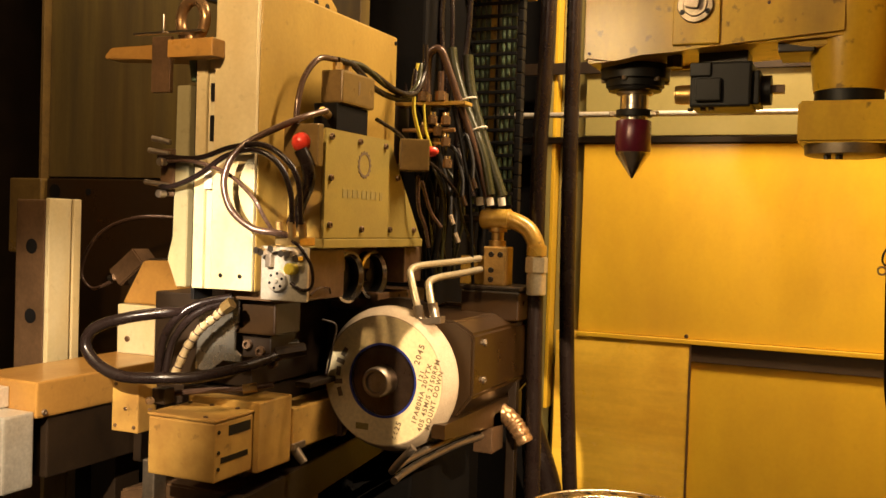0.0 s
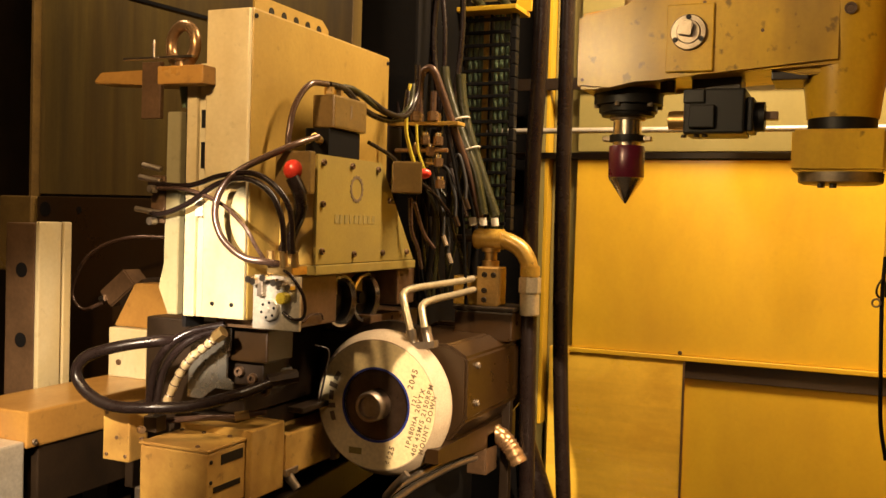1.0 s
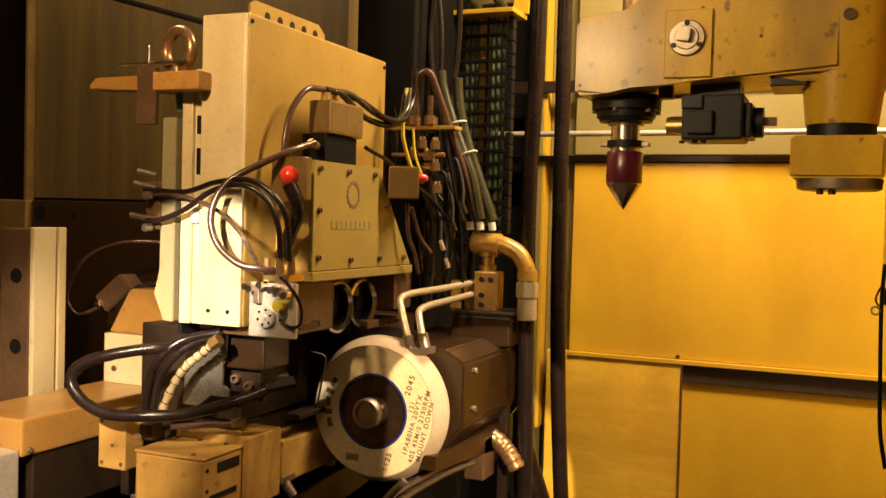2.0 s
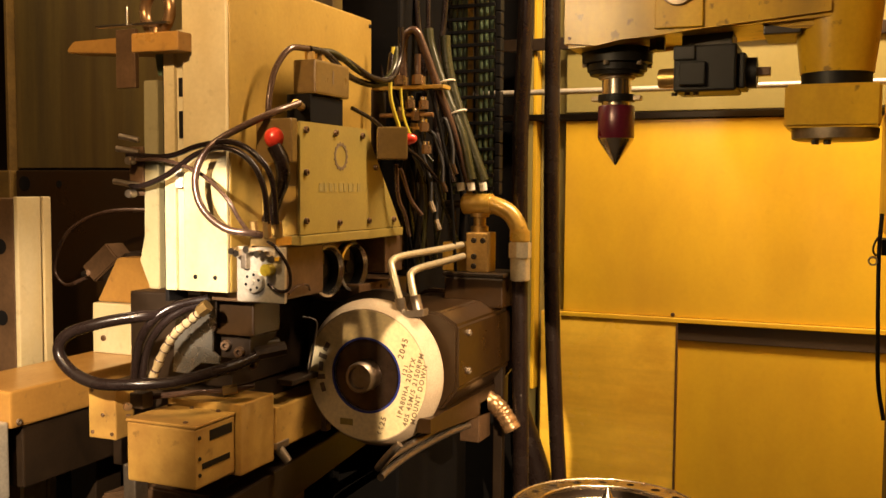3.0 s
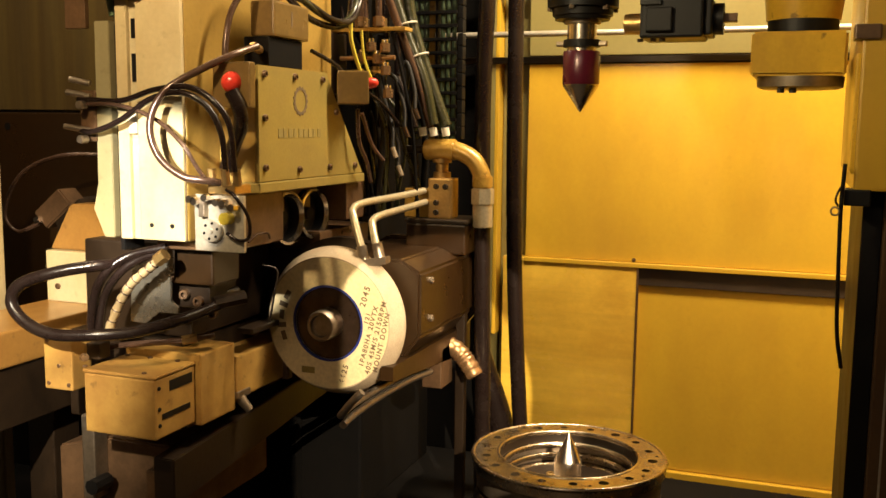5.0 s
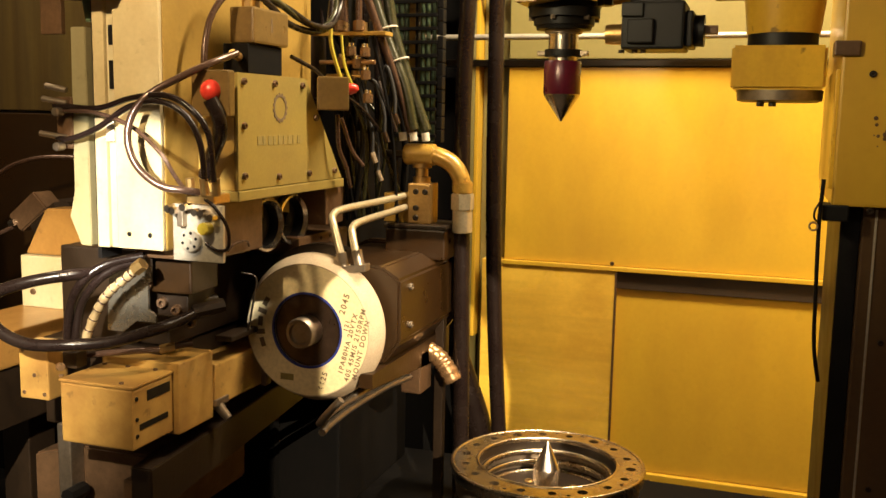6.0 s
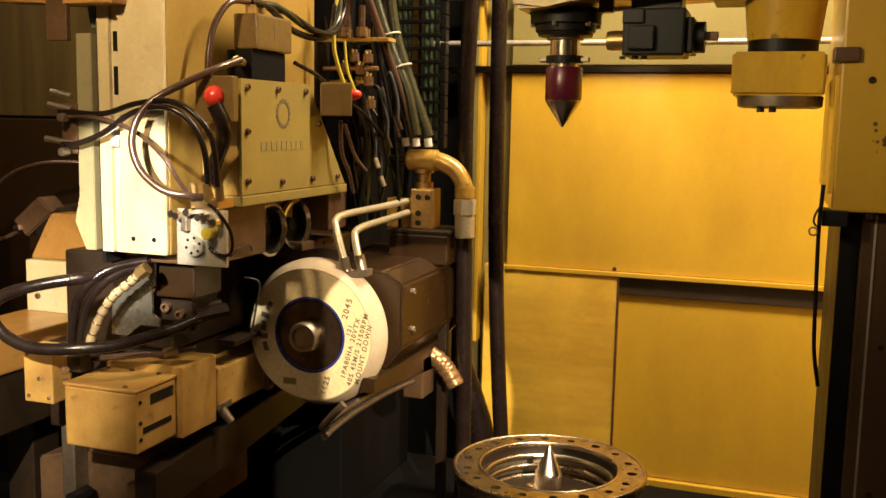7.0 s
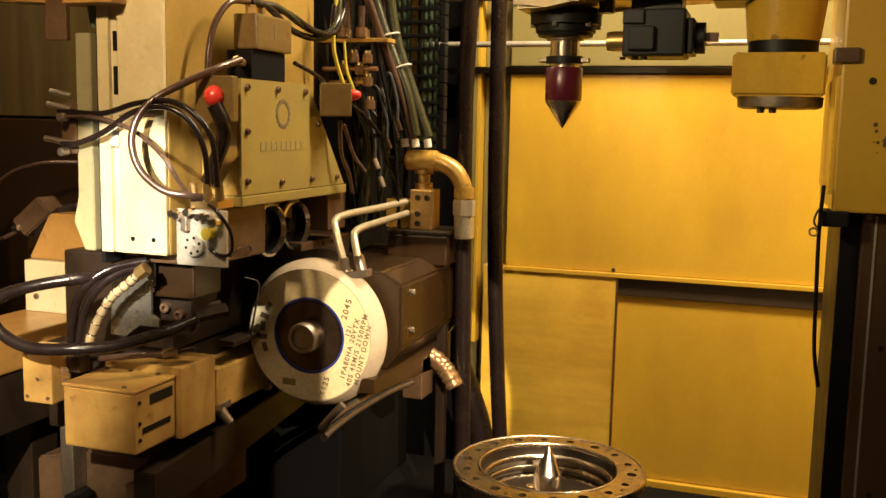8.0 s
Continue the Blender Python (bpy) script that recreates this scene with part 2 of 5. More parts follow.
def box(x0, x1, y0, y1, z0, z1, bevel=0.004, bm=None):
    bm = bm or bmesh.new()
    r = bmesh.ops.create_cube(bm, size=1, matrix=Matrix.LocRotScale(((x0 + x1) / 2, (y0 + y1) / 2, (z0 + z1) / 2), None, (abs(x1 - x0), abs(y1 - y0), abs(z1 - z0))))
    if bevel:
        bmesh.ops.bevel(bm, geom=list({e for v in r["verts"] for e in v.link_edges}), offset=bevel, segments=2, affect="EDGES", profile=0.6)
    return bm


def rod(p, q, r, r2=None, seg=20, bm=None, bevel=0.0):
    """A cylinder or cone from p to q."""
    bm = bm or bmesh.new()
    p, q = Vector(p), Vector(q)
    m = Matrix.Translation((p + q) / 2) @ (q - p).to_track_quat("Z", "Y").to_matrix().to_4x4()
    g = bmesh.ops.create_cone(bm, cap_ends=True, segments=seg, radius1=r, radius2=r if r2 is None else r2, depth=(q - p).length, matrix=m)
    if bevel:
        caps = [f for f in {f for v in g["verts"] for f in v.link_faces} if len(f.verts) > 4]
        bmesh.ops.bevel(bm, geom=list({e for f in caps for e in f.edges}), offset=bevel, segments=2, affect="EDGES")
    return bm


def lathe(p, axis, profile, seg=48, bm=None, closed=False):
    """Turns (distance along the axis, radius) pairs about the axis through p."""
    bm = bm or bmesh.new()
    rot = Vector(axis).to_track_quat("Z", "Y").to_matrix().to_4x4()
    m = Matrix.Translation(p) @ rot
    rings = [[bm.verts.new(m @ Vector((r * math.cos(6.283185 * i / seg), r * math.sin(6.283185 * i / seg), h))) for i in range(seg)] for h, r in profile]
    pairs = list(zip(rings, rings[1:])) + ([(rings[-1], rings[0])] if closed else [])
    for a, b in pairs:
        for i in range(seg):
            bm.faces.new((a[i], a[(i + 1) % seg], b[(i + 1) % seg], b[i]))
    if not closed:
        for ring in (rings[0], rings[-1]):
            bm.faces.new(ring)
    return bm


def slab(outline, axis, d0, d1, bm=None, bevel=0.0):
    """A flat outline of (u, v) pairs given depth along the axis: 'x' takes (y, z), 'y' takes (x, z), 'z' takes (x, y)."""
    bm = bm or bmesh.new()
    put = {"x": lambda u, v, d: (d, u, v), "y": lambda u, v, d: (u, d, v), "z": lambda u, v, d: (u, v, d)}[axis]
    a = [bm.verts.new(put(u, v, d0)) for u, v in outline]
    b = [bm.verts.new(put(u, v, d1)) for u, v in outline]
    fs = [bm.faces.new(a), bm.faces.new(b)]
    k = len(a)
    for i in range(k):
        fs.append(bm.faces.new((a[i], a[(i + 1) % k], b[(i + 1) % k], b[i])))
    if bevel:
        bmesh.ops.bevel(bm, geom=list({e for f in fs for e in f.edges}), offset=bevel, segments=2, affect="EDGES")
    return bm


def curve_points(pts, steps=8):
    pts = [Vector(p) for p in pts]
    if len(pts) < 3:
        return pts
    full = [2 * pts[0] - pts[1], *pts, 2 * pts[-1] - pts[-2]]
    out = []
    for i in range(1, len(full) - 2):
        p0, p1, p2, p3 = full[i - 1:i + 3]
        for s in range(steps):
            t = s / steps
            out.append(0.5 * (2 * p1 + (p2 - p0) * t + (2 * p0 - 5 * p1 + 4 * p2 - p3) * t * t + (3 * p1 - p0 - 3 * p2 + p3) * t ** 3))
    return out + [pts[-1]]


def tube(pts, r, seg=10, steps=8, bm=None, ripple=0.0, pitch=0.01):
    """A round hose or wire along a smooth line through pts; ripple gives it ribs."""
    bm = bm or bmesh.new()
    line = curve_points(pts, steps)
    if ripple:
        dense = []
        for a, b in zip(line, line[1:]):
            k = max(1, int((b - a).length / (pitch / 4)))
            dense += [a.lerp(b, i / k) for i in range(k)]
        line = dense + [line[-1]]
    side = None
    rings = []
    for i, p in enumerate(line):
        d = (line[min(i + 1, len(line) - 1)] - line[max(i - 1, 0)]).normalized()
        if side is None:
            side = d.orthogonal().normalized()
        side = (side - d * side.dot(d)).normalized()
        up = d.cross(side)
        rr = r + (ripple * (1 if (i // 2) % 2 else -1) if ripple else 0)
        rings.append([bm.verts.new(p + side * (rr * math.cos(6.283185 * j / seg)) + up * (rr * math.sin(6.283185 * j / seg))) for j in range(seg)])
    for a, b in zip(rings, rings[1:]):
        for j in range(seg):
            bm.faces.new((a[j], a[(j + 1) % seg], b[(j + 1) % seg], b[j]))
    bm.faces.new(rings[0])
    bm.faces.new(rings[-1])
    return bm


def torus(c, axis, R, r, seg=36, sub=10, bm=None):
    prof = [(r * math.sin(6.283185 * i / sub), R + r * math.cos(6.283185 * i / sub)) for i in range(sub)]
    return lathe(c, axis, prof, seg, bm, closed=True)


def bolt(c, axis, r=0.006, h=0.005):
    """A socket screw: head with a sunken hexagon."""
    return lathe(c, axis, [(0, r), (h * 0.8, r), (h, r * 0.85), (h, r * 0.5), (h * 0.4, r * 0.45)], 12)


def hose_thing(name, pts, r, material, label, category="hose", group="", **kw):
    return solid(name, tube(pts, r, **kw), material, label, category, group, "", True)


# ---- the setting ----
solid("floor", box(-4, 3, -3, 4.3, -0.1, 0, 0), CONCRETE, "dark oily workshop floor", "floor", kind="structure")
solid("ceiling", box(-4, 3, -3, 4.3, 3.5, 3.6, 0), SHOPWALL, "dim workshop ceiling", "ceiling", kind="structure")
solid("wall_west", box(-4.1, -4, -3, 4.3, 0, 3.5, 0), SHOPWALL, "plain workshop wall", "wall", kind="structure")
solid("wall_east", box(3, 3.1, -3, 4.3, 0, 3.5, 0), SHOPWALL, "plain workshop wall", "wall", kind="structure")
solid("wall_south", box(-4, 3, -3.1, -3, 0, 3.5, 0), SHOPWALL, "plain workshop wall", "wall", kind="structure")
solid("wall_north", box(-4, 3, 4.2, 4.3, 0, 3.5, 0), SHOPWALL, "plain workshop wall", "wall", kind="structure")

# the machine's sheet-metal cabin
cabin = thing("cabin_wall", (-0.2, 3.6, 0), "yellow oily sheet metal cabin wall of the grinding machine", "cabin wall", kind="structure")
part("upper_sheet", box(-0.945, 1.3, 3.50, 3.56, 1.967, 3.4, 0.003), SHADEDPAINT, cabin, "upper sheet, its yellow paint darkened to olive for shade")
part("upper_rail", box(-1.5, 1.3, 3.484, 3.4985, 2.205, 2.250, 0.002), DARK, cabin, "dark rail across the olive sheet")
part("middle_sheet", box(-0.945, 1.3, 3.50, 3.56, 1.215, 1.937, 0.003), WALLPAINT, cabin)
part("rail", box(-1.5, 1.3, 3.490, 3.56, 1.940, 1.964, 0.003), DARK, cabin, "dark channel between the sheets")
part("lower_sheet", box(-1.03, -0.515, 3.49, 3.56, 0.0, 1.212, 0.003), BRUSHED, cabin)
part("flange", box(-0.945, 1.3, 3.484, 3.52, 1.196, 1.214, 0.003), WALLPAINT, cabin, "bright folded edge over the recess")
# brown strip darkens the recess where the folded edge shades it
part("shade_strip", box(-0.512, 1.3, 3.500, 3.511, 1.132, 1.195, 0.001), FLANGESHADE, cabin, "dark strip that paints the shade under the folded edge")
part("seam", box(-0.5175, -0.510, 3.4865, 3.4895, 0.44, 1.19, 0.001), BROWN, cabin, "rusty seam beside the recess")
part("recessed_sheet", box(-0.513, 1.3, 3.512, 3.60, 0.44, 1.195, 0.003), WALLPAINT, cabin)
part("lower_ledge", box(-0.513, 1.3, 3.49, 3.60, 0.0, 0.438, 0.004), WALLPAINT, cabin)
part("side_strip", box(-1.06, -0.948, 3.56, 3.62, 0.0, 3.4, 0.003), SHADEDPAINT, cabin, "strip set back beside the sheet, darkened to olive for shade")
part("corner_post", box(-1.105, -1.076, 3.50, 3.62, 0.0, 3.4, 0.004), SHADEDPAINT, cabin)
part("post_edge", box(-1.0755, -1.0615, 3.50, 3.60, 0.9, 3.4, 0.002), WALLPAINT, cabin, "lit edge of the post, kept in the lighter yellow")
for x, z in ((-0.53, 1.225), (-0.36, 0.41), (0.05, 0.41)):
    part("screw", bolt((x, 3.49, z), (0, -1, 0), 0.008, 0.004), BROWN, cabin, smooth=True)
solid("guide_rod", rod((-1.4, 3.44, 2.042), (1.2, 3.44, 2.042), 0.011), GALV, "polished steel rod along the cabin wall", "rod", smooth=True)
solid("cabin_back", box(-3.6, -1.107, 3.60, 3.66, 0, 3.4, 0), VOID, "back of the machine cabin, blackened as if unlit", "wall", kind="structure")
solid("cabin_side", box(-3.64, -3.6, 1.0, 3.66, 0, 3.4, 0), DARK, "dark side of the machine cabin", "wall", kind="structure")
solid("cabin_side_east", box(1.3, 1.34, 1.0, 3.66, 0, 3.4, 0), WALLPAINT, "yellow side sheet of the machine cabin", "wall", kind="structure")
solid("cabin_roof", box(-3.6, 1.34, 1.0, 3.66, 3.4, 3.44, 0), SHADEDPAINT, "olive roof sheet of the machine cabin", "ceiling", kind="structure")
solid("machine_bed", box(-3.0, 1.3, 1.5, 3.48, 0.0, 0.42, 0.01), VOID, "bed of the grinding machine, blackened as if unlit", "machine bed", kind="structure")

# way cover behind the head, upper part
cover = thing("way_cover", (-1.9, 2.7, 0.42), "telescopic sheet steel way cover, olive above, blackened as unlit below", "way cover")
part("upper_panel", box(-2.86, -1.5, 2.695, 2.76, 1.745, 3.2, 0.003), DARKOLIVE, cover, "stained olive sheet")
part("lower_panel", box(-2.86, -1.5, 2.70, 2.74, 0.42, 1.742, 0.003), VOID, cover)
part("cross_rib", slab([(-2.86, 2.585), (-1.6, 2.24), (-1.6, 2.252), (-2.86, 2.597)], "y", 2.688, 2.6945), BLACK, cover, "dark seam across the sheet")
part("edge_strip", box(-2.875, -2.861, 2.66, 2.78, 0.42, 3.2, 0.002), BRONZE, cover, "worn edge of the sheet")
part("back_mass", box(-2.3, -1.3, 2.78, 3.4, 0.42, 3.3, 0.01), VOID, cover, "slide body blackened as unlit depth")

# ---- the dressing head ----
head = thing("dressing_head", (-1.36, 2.2, 1.43), "cream painted dressing head of a gear grinding machine", "machine head")
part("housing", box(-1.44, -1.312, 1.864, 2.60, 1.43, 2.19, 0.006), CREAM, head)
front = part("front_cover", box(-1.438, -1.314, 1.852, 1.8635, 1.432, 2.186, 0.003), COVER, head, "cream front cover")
for x in (-1.405, -1.348):
    part("screw", bolt((x, 1.852, 1.467), (0, -1, 0), 0.0055, 0.003), BLACK, front, smooth=True)
part("left_plate", slab([(-1.556, 1.56), (-1.556, 1.94), (-1.515, 1.94), (-1.515, 1.432), (-1.545, 1.432), (-1.575, 1.50)], "y", 1.855, 1.90, bevel=0.002), STRIP, head, "pale olive worn cover strip")
part("guide_groove", box(-1.514, -1.503, 1.875, 1.95, 1.40, 2.0, 0.001), BLACK, head)
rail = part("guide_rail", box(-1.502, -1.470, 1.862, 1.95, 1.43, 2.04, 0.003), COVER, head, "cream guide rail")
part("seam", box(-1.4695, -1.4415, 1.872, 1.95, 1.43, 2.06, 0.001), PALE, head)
for z0, z1 in ((1.90, 1.945), (1.80, 1.865)):
    part("slot", box(-1.462, -1.449, 1.868, 1.88, z0, z1, 0.001), BLACK, head)
part("wiper", box(-1.466, -1.444, 1.856, 1.88, 1.68, 1.735, 0.002), WHITE, head, "white wiper block")
part("cap_screw", bolt((-1.312, 1.875, 2.17), (1, 0, 0), 0.006, 0.004), BLACK, head, smooth=True)
part("cap_screw", bolt((-1.312, 2.585, 2.17), (1, 0, 0), 0.006, 0.004), BLACK, head, smooth=True)

strip = thing("perforated_strip", (-1.38, 2.15, 2.19), "cream metal strip with a row of holes on the head", "bracket")
part("sheet", slab([(1.965, 2.19), (1.965, 2.235), (1.985, 2.248), (2.30, 2.248), (2.335, 2.225), (2.335, 2.19)], "x", -1.385, -1.379), CREAM, strip)
for i in range(5):
    part("hole", rod((-1.3785, 2.04 + 0.06 * i, 2.217), (-1.3775, 2.04 + 0.06 * i, 2.217), 0.012), BLACK, strip, "dark hole")

lug = thing("lifting_bracket", (-1.6, 1.92, 2.0), "worn lifting bracket with an eyebolt", "bracket")
part("arm", slab([(-1.82, 2.03), (-1.80, 2.05), (-1.44, 2.055), (-1.44, 2.015), (-1.6, 2.01), (-1.82, 2.022)], "y", 1.88, 1.95, bevel=0.003), BEAM, lug)
eye = part("eyebolt", torus((-1.556, 1.91, 2.116), (0.25, 1, 0), 0.050, 0.0145), WORNBRASS, lug, "rusty eyebolt", True)
part("shank", rod((-1.556, 1.91, 2.04), (-1.556, 1.91, 2.075), 0.02), WORNBRASS, eye, smooth=True)
part("hanging_plate", box(-1.646, -1.586, 1.862, 1.876, 1.925, 2.068, 0.002), BROWN, lug, "brown hanging plate")
part("clamp_block", box(-1.545, -1.408, 1.80, 1.8505, 2.0, 2.045, 0.004), BEAM, lug)
part("green_plug", rod((-1.53, 1.90, 2.008), (-1.53, 1.90, 1.955), 0.022, 0.014, seg=12), CABLEGREEN, lug, "green hose plug", True)
part("top_strip", box(-1.72, -1.50, 1.875, 1.89, 2.078, 2.084, 0.001), STEEL, lug, "thin steel strip")
part("pin", rod((-1.615, 1.87, 2.08), (-1.615, 1.87, 2.125), 0.003), STEEL, lug)

# trapezoid guard, facing the workpiece
guard = thing("dresser_guard", (-1.25, 2.25, 1.545), "trapezoid sheet metal guard with a ring emblem", "guard")
part("shell", slab([(1.995, 1.843), (2.345, 1.843), (2.575, 1.565), (1.995, 1.565)], "x", -1.311, -1.208, bevel=0.003), CREAM, guard)
part("face_plate", slab([(1.993, 1.845), (2.347, 1.845), (2.577, 1.566), (1.993, 1.566)], "x", -1.207, -1.200, bevel=0.0015), PLATE, guard, "brushed front plate")
part("bottom_flange", box(-1.311, -1.196, 1.990, 2.582, 1.540, 1.5645, 0.003), PLATE, guard)
for y, z in ((2.02, 1.825), (2.17, 1.825), (2.32, 1.825), (2.02, 1.72), (2.40, 1.74), (2.02, 1.60), (2.19, 1.59), (2.36, 1.59), (2.52, 1.59)):
    part("screw", bolt((-1.200, y, z), (1, 0, 0), 0.0085, 0.008), BROWN, guard, smooth=True)
emb = part("emblem", lathe((-1.1995, 2.20, 1.765), (1, 0, 0), [(0, 0.034), (0.001, 0.034), (0.001, 0.028), (0, 0.028)], 30, closed=True), INK, guard, "dark ring emblem")
for i in range(15):
    a = 6.283185 * i / 15
    part("tooth", rod((-1.1995, 2.20 + 0.034 * math.cos(a), 1.765 + 0.034 * math.sin(a)), (-1.1985, 2.20 + 0.034 * math.cos(a), 1.765 + 0.034 * math.sin(a)), 0.0045, seg=6), INK, emb)
for i, w in enumerate((0.022, 0.014, 0.018, 0.012, 0.02, 0.016, 0.022, 0.012, 0.016)):
    part("faded_bar", box(-1.1995, -1.1988, 2.085 + 0.026 * i, 2.085 + 0.026 * i + w, 1.672, 1.694, 0), FADED, guard, "faded lettering as a bar")

# block on top of the guard
motor = thing("junction_block", (-1.25, 2.12, 1.845), "olive metal junction block on a foot blackened like a dark recess", "junction block")
part("foot", box(-1.285, -1.215, 2.07, 2.24, 1.846, 1.918, 0.003), VOID, motor, "foot blackened like a dark recess")
part("block", box(-1.272, -1.205, 2.080, 2.258, 1.919, 2.006, 0.006), BRONZE, motor)
part("mark", box(-1.2048, -1.2040, 2.165, 2.171, 1.95, 1.985, 0), INK, motor)
for y in (2.11, 2.16):
    part("fitting", rod((-1.24, y, 2.006), (-1.24, y, 2.028), 0.013, seg=6), BRASS, motor, smooth=True)
part("side_fitting", rod((-1.24, 2.07, 1.885), (-1.215, 2.0, 1.888), 0.011, seg=8), BRASS, motor, smooth=True)


def signal_lamp(at, label, size, lens_at, lens_axis, r, turn=0):
    s = thing("signal_lamp", at, label, "lamp", "signal lamps on the guard")
    bb = box(*size, 0.004)
    bmesh.ops.rotate(bb, verts=bb.verts[:], cent=at, matrix=Euler((0, 0, radians(turn))).to_matrix())
    part("bracket", bb, BRONZE, s, "brown bracket")
    p = Vector(lens_at)
    a = Vector(lens_axis).normalized()
    part("lens", lathe(p, a, [(-0.012, r * 1.05), (0.0, r * 1.05), (0.004, r), (0.014, r * 0.85), (0.021, r * 0.5), (0.023, 0.002)], 24), RED, s, "red domed lens", True)
    return s


signal_lamp((-1.27, 1.93, 1.76), "red signal lamp on a brown bracket beside the guard", (-1.268, -1.168, 1.906, 1.930, 1.742, 1.846), (-1.215, 1.904, 1.800), (0.25, -1, 0.1), 0.024)
part("lamp_arm", box(-1.262, -1.235, 1.928, 1.994, 1.775, 1.825, 0.002), BROWN, guard)
signal_lamp((-1.17, 2.42, 1.74), "red signal lamp behind a brown box bracket", (-1.200, -1.116, 2.365, 2.450, 1.762, 1.852), (-1.122, 2.462, 1.822), (0.8, 0.3, 0.1), 0.015, 28)

# dresser housing under the guard
dress = thing("dresser_housing", (-1.3, 2.25, 1.40), "brown dresser housing with two steel dressing discs", "dresser")
part("left_block", box(-1.43, -1.235, 1.90, 2.17, 1.405, 1.538, 0.006), BROWN, dress)
part("right_block", box(-1.40, -1.215, 2.50, 2.62, 1.43, 1.538, 0.006), BROWN, dress)
part("backing", box(-1.44, -1.39, 2.15, 2.52, 1.38, 1.538, 0.003), BLACK, dress)
for y in (2.285, 2.435):
    d = part("disc", lathe((-1.35, y, 1.452), (1, -0.12, 0), [(0, 0.03), (0, 0.070), (0.062, 0.070), (0.062, 0.060), (0.035, 0.056), (0.035, 0.02), (0.055, 0.018)], 48), BLACK, dress, "dark dressing disc", True)
    part("rim", lathe((-1.35, y, 1.452), (1, -0.12, 0), [(0.058, 0.0705), (0.066, 0.074), (0.072, 0.073), (0.074, 0.066), (0.060, 0.060)], 48, closed=True), STEEL, d, "bright steel rim", True)
part("oil_flap", tube([(-1.23, 1.99, 1.42), (-1.225, 2.02, 1.436), (-1.225, 2.07, 1.435), (-1.23, 2.09, 1.42)], 0.003), COPPER, dress)

# valve manifold beside the front cover
man = thing("valve_manifold", (-1.21, 1.85, 1.41), "shiny valve manifold plate with round flange and fittings", "valve manifold")
part("plate", box(-1.280, -1.150, 1.842, 1.852, 1.416, 1.545, 0.002), GALV, man)
fl = part("flange", lathe((-1.228, 1.842, 1.464), (0, -1, 0), [(0, 0.026), (0.012, 0.026), (0.014, 0.024), (0.014, 0.006), (0.018, 0.006)], 28), GALV, man, "round steel flange", True)
for i in range(6):
    a = 1.047 * i + 0.3
    part("hole", rod((-1.228 + 0.018 * math.cos(a), 1.8275, 1.464 + 0.018 * math.sin(a)), (-1.228 + 0.018 * math.cos(a), 1.8265, 1.464 + 0.018 * math.sin(a)), 0.0035, seg=8), BLACK, fl)
part("gauge", rod((-1.186, 1.842, 1.494), (-1.186, 1.815, 1.494), 0.014, bevel=0.002), YELLOWWIRE, man, "yellow capped fitting", True)
for x, z in ((-1.188, 1.528), (-1.205, 1.53), (-1.262, 1.53), (-1.275, 1.535), (-1.235, 1.54), (-1.165, 1.52)):
    part("fitting", rod((x, 1.842, z), (x, 1.812, z), 0.009, seg=6), STEEL, man, smooth=True)
part("block", box(-1.258, -1.242, 1.825, 1.843, 1.495, 1.54, 0.002), DULL, man)
part("elbow_block", box(-1.235, -1.165, 1.83, 1.90, 1.548, 1.570, 0.003), BRASS, man)
for x in (-1.225, -1.19, -1.16):
    part("riser", rod((x, 1.835, 1.568), (x, 1.83, 1.605), 0.010, seg=8), BRASS, man, smooth=True)
part("wire_loop", tube([(-1.18, 1.82, 1.56), (-1.15, 1.81, 1.545), (-1.125, 1.82, 1.50), (-1.13, 1.83, 1.455), (-1.16, 1.835, 1.445), (-1.19, 1.835, 1.46)], 0.004), RUBBER, man, "black wire loop", True)

# ---- cross slide under the head ----
slide = thing("cross_slide", (-1.45, 2.3, 1.0), "dark oily cross slide carrying the grinding head", "machine slide")
part("saddle", box(-1.75, -1.42, 2.02, 2.75, 1.16, 1.40, 0.006), DARK, slide)
part("brown_step", box(-1.50, -1.30, 1.94, 2.06, 1.315, 1.40, 0.005), OIL, slide)
part("lower_step", box(-1.50, -1.33, 1.97, 2.09, 1.25, 1.312, 0.004), DARK, slide)
part("brown_face", box(-1.42, -1.26, 2.42, 2.75, 1.26, 1.40, 0.005), BROWN, slide)
part("under_rail", box(-1.80, -1.43, 2.0, 2.9, 0.92, 1.155, 0.006), DARK, slide)
arc = [radians(70 + 6 * i) for i in range(38)]
part("wheel_guard", slab([(-1.175 + 0.226 * math.cos(a), 1.167 + 0.226 * math.sin(a)) for a in arc] + [(-1.175 + 0.15 * math.cos(a), 1.167 + 0.15 * math.sin(a)) for a in reversed(arc)], "y", 2.392, 2.43), DARK, slide, "dark arched guard behind the wheel", True)
part("guard_arm", box(-1.45, -1.30, 2.405, 2.43, 1.1, 1.35, 0.003), DARK, slide)
part("rod", rod((-1.36, 2.0, 1.275), (-1.33, 2.09, 1.275), 0.016), DARK, slide, smooth=True)
for i in range(2):
    for j in range(4):
        part("hole", rod((-1.2595, 2.56 + 0.06 * i, 1.385 - 0.022 * j), (-1.2585, 2.56 + 0.06 * i, 1.385 - 0.022 * j), 0.006, seg=10), BLACK, slide)
for x, y, z in ((-1.36, 1.97, 1.27), (-1.40, 1.97, 1.285), (-1.34, 2.0, 1.235), (-1.42, 1.94, 1.335)):
    part("bolt_head", bolt((x, y, z), (0.3, -1, 0), 0.013, 0.02), BROWN, slide, smooth=True)
part("coupling", rod((-1.33, 1.99, 1.262), (-1.28, 2.05, 1.272), 0.018, seg=8), DARK, slide, smooth=True)
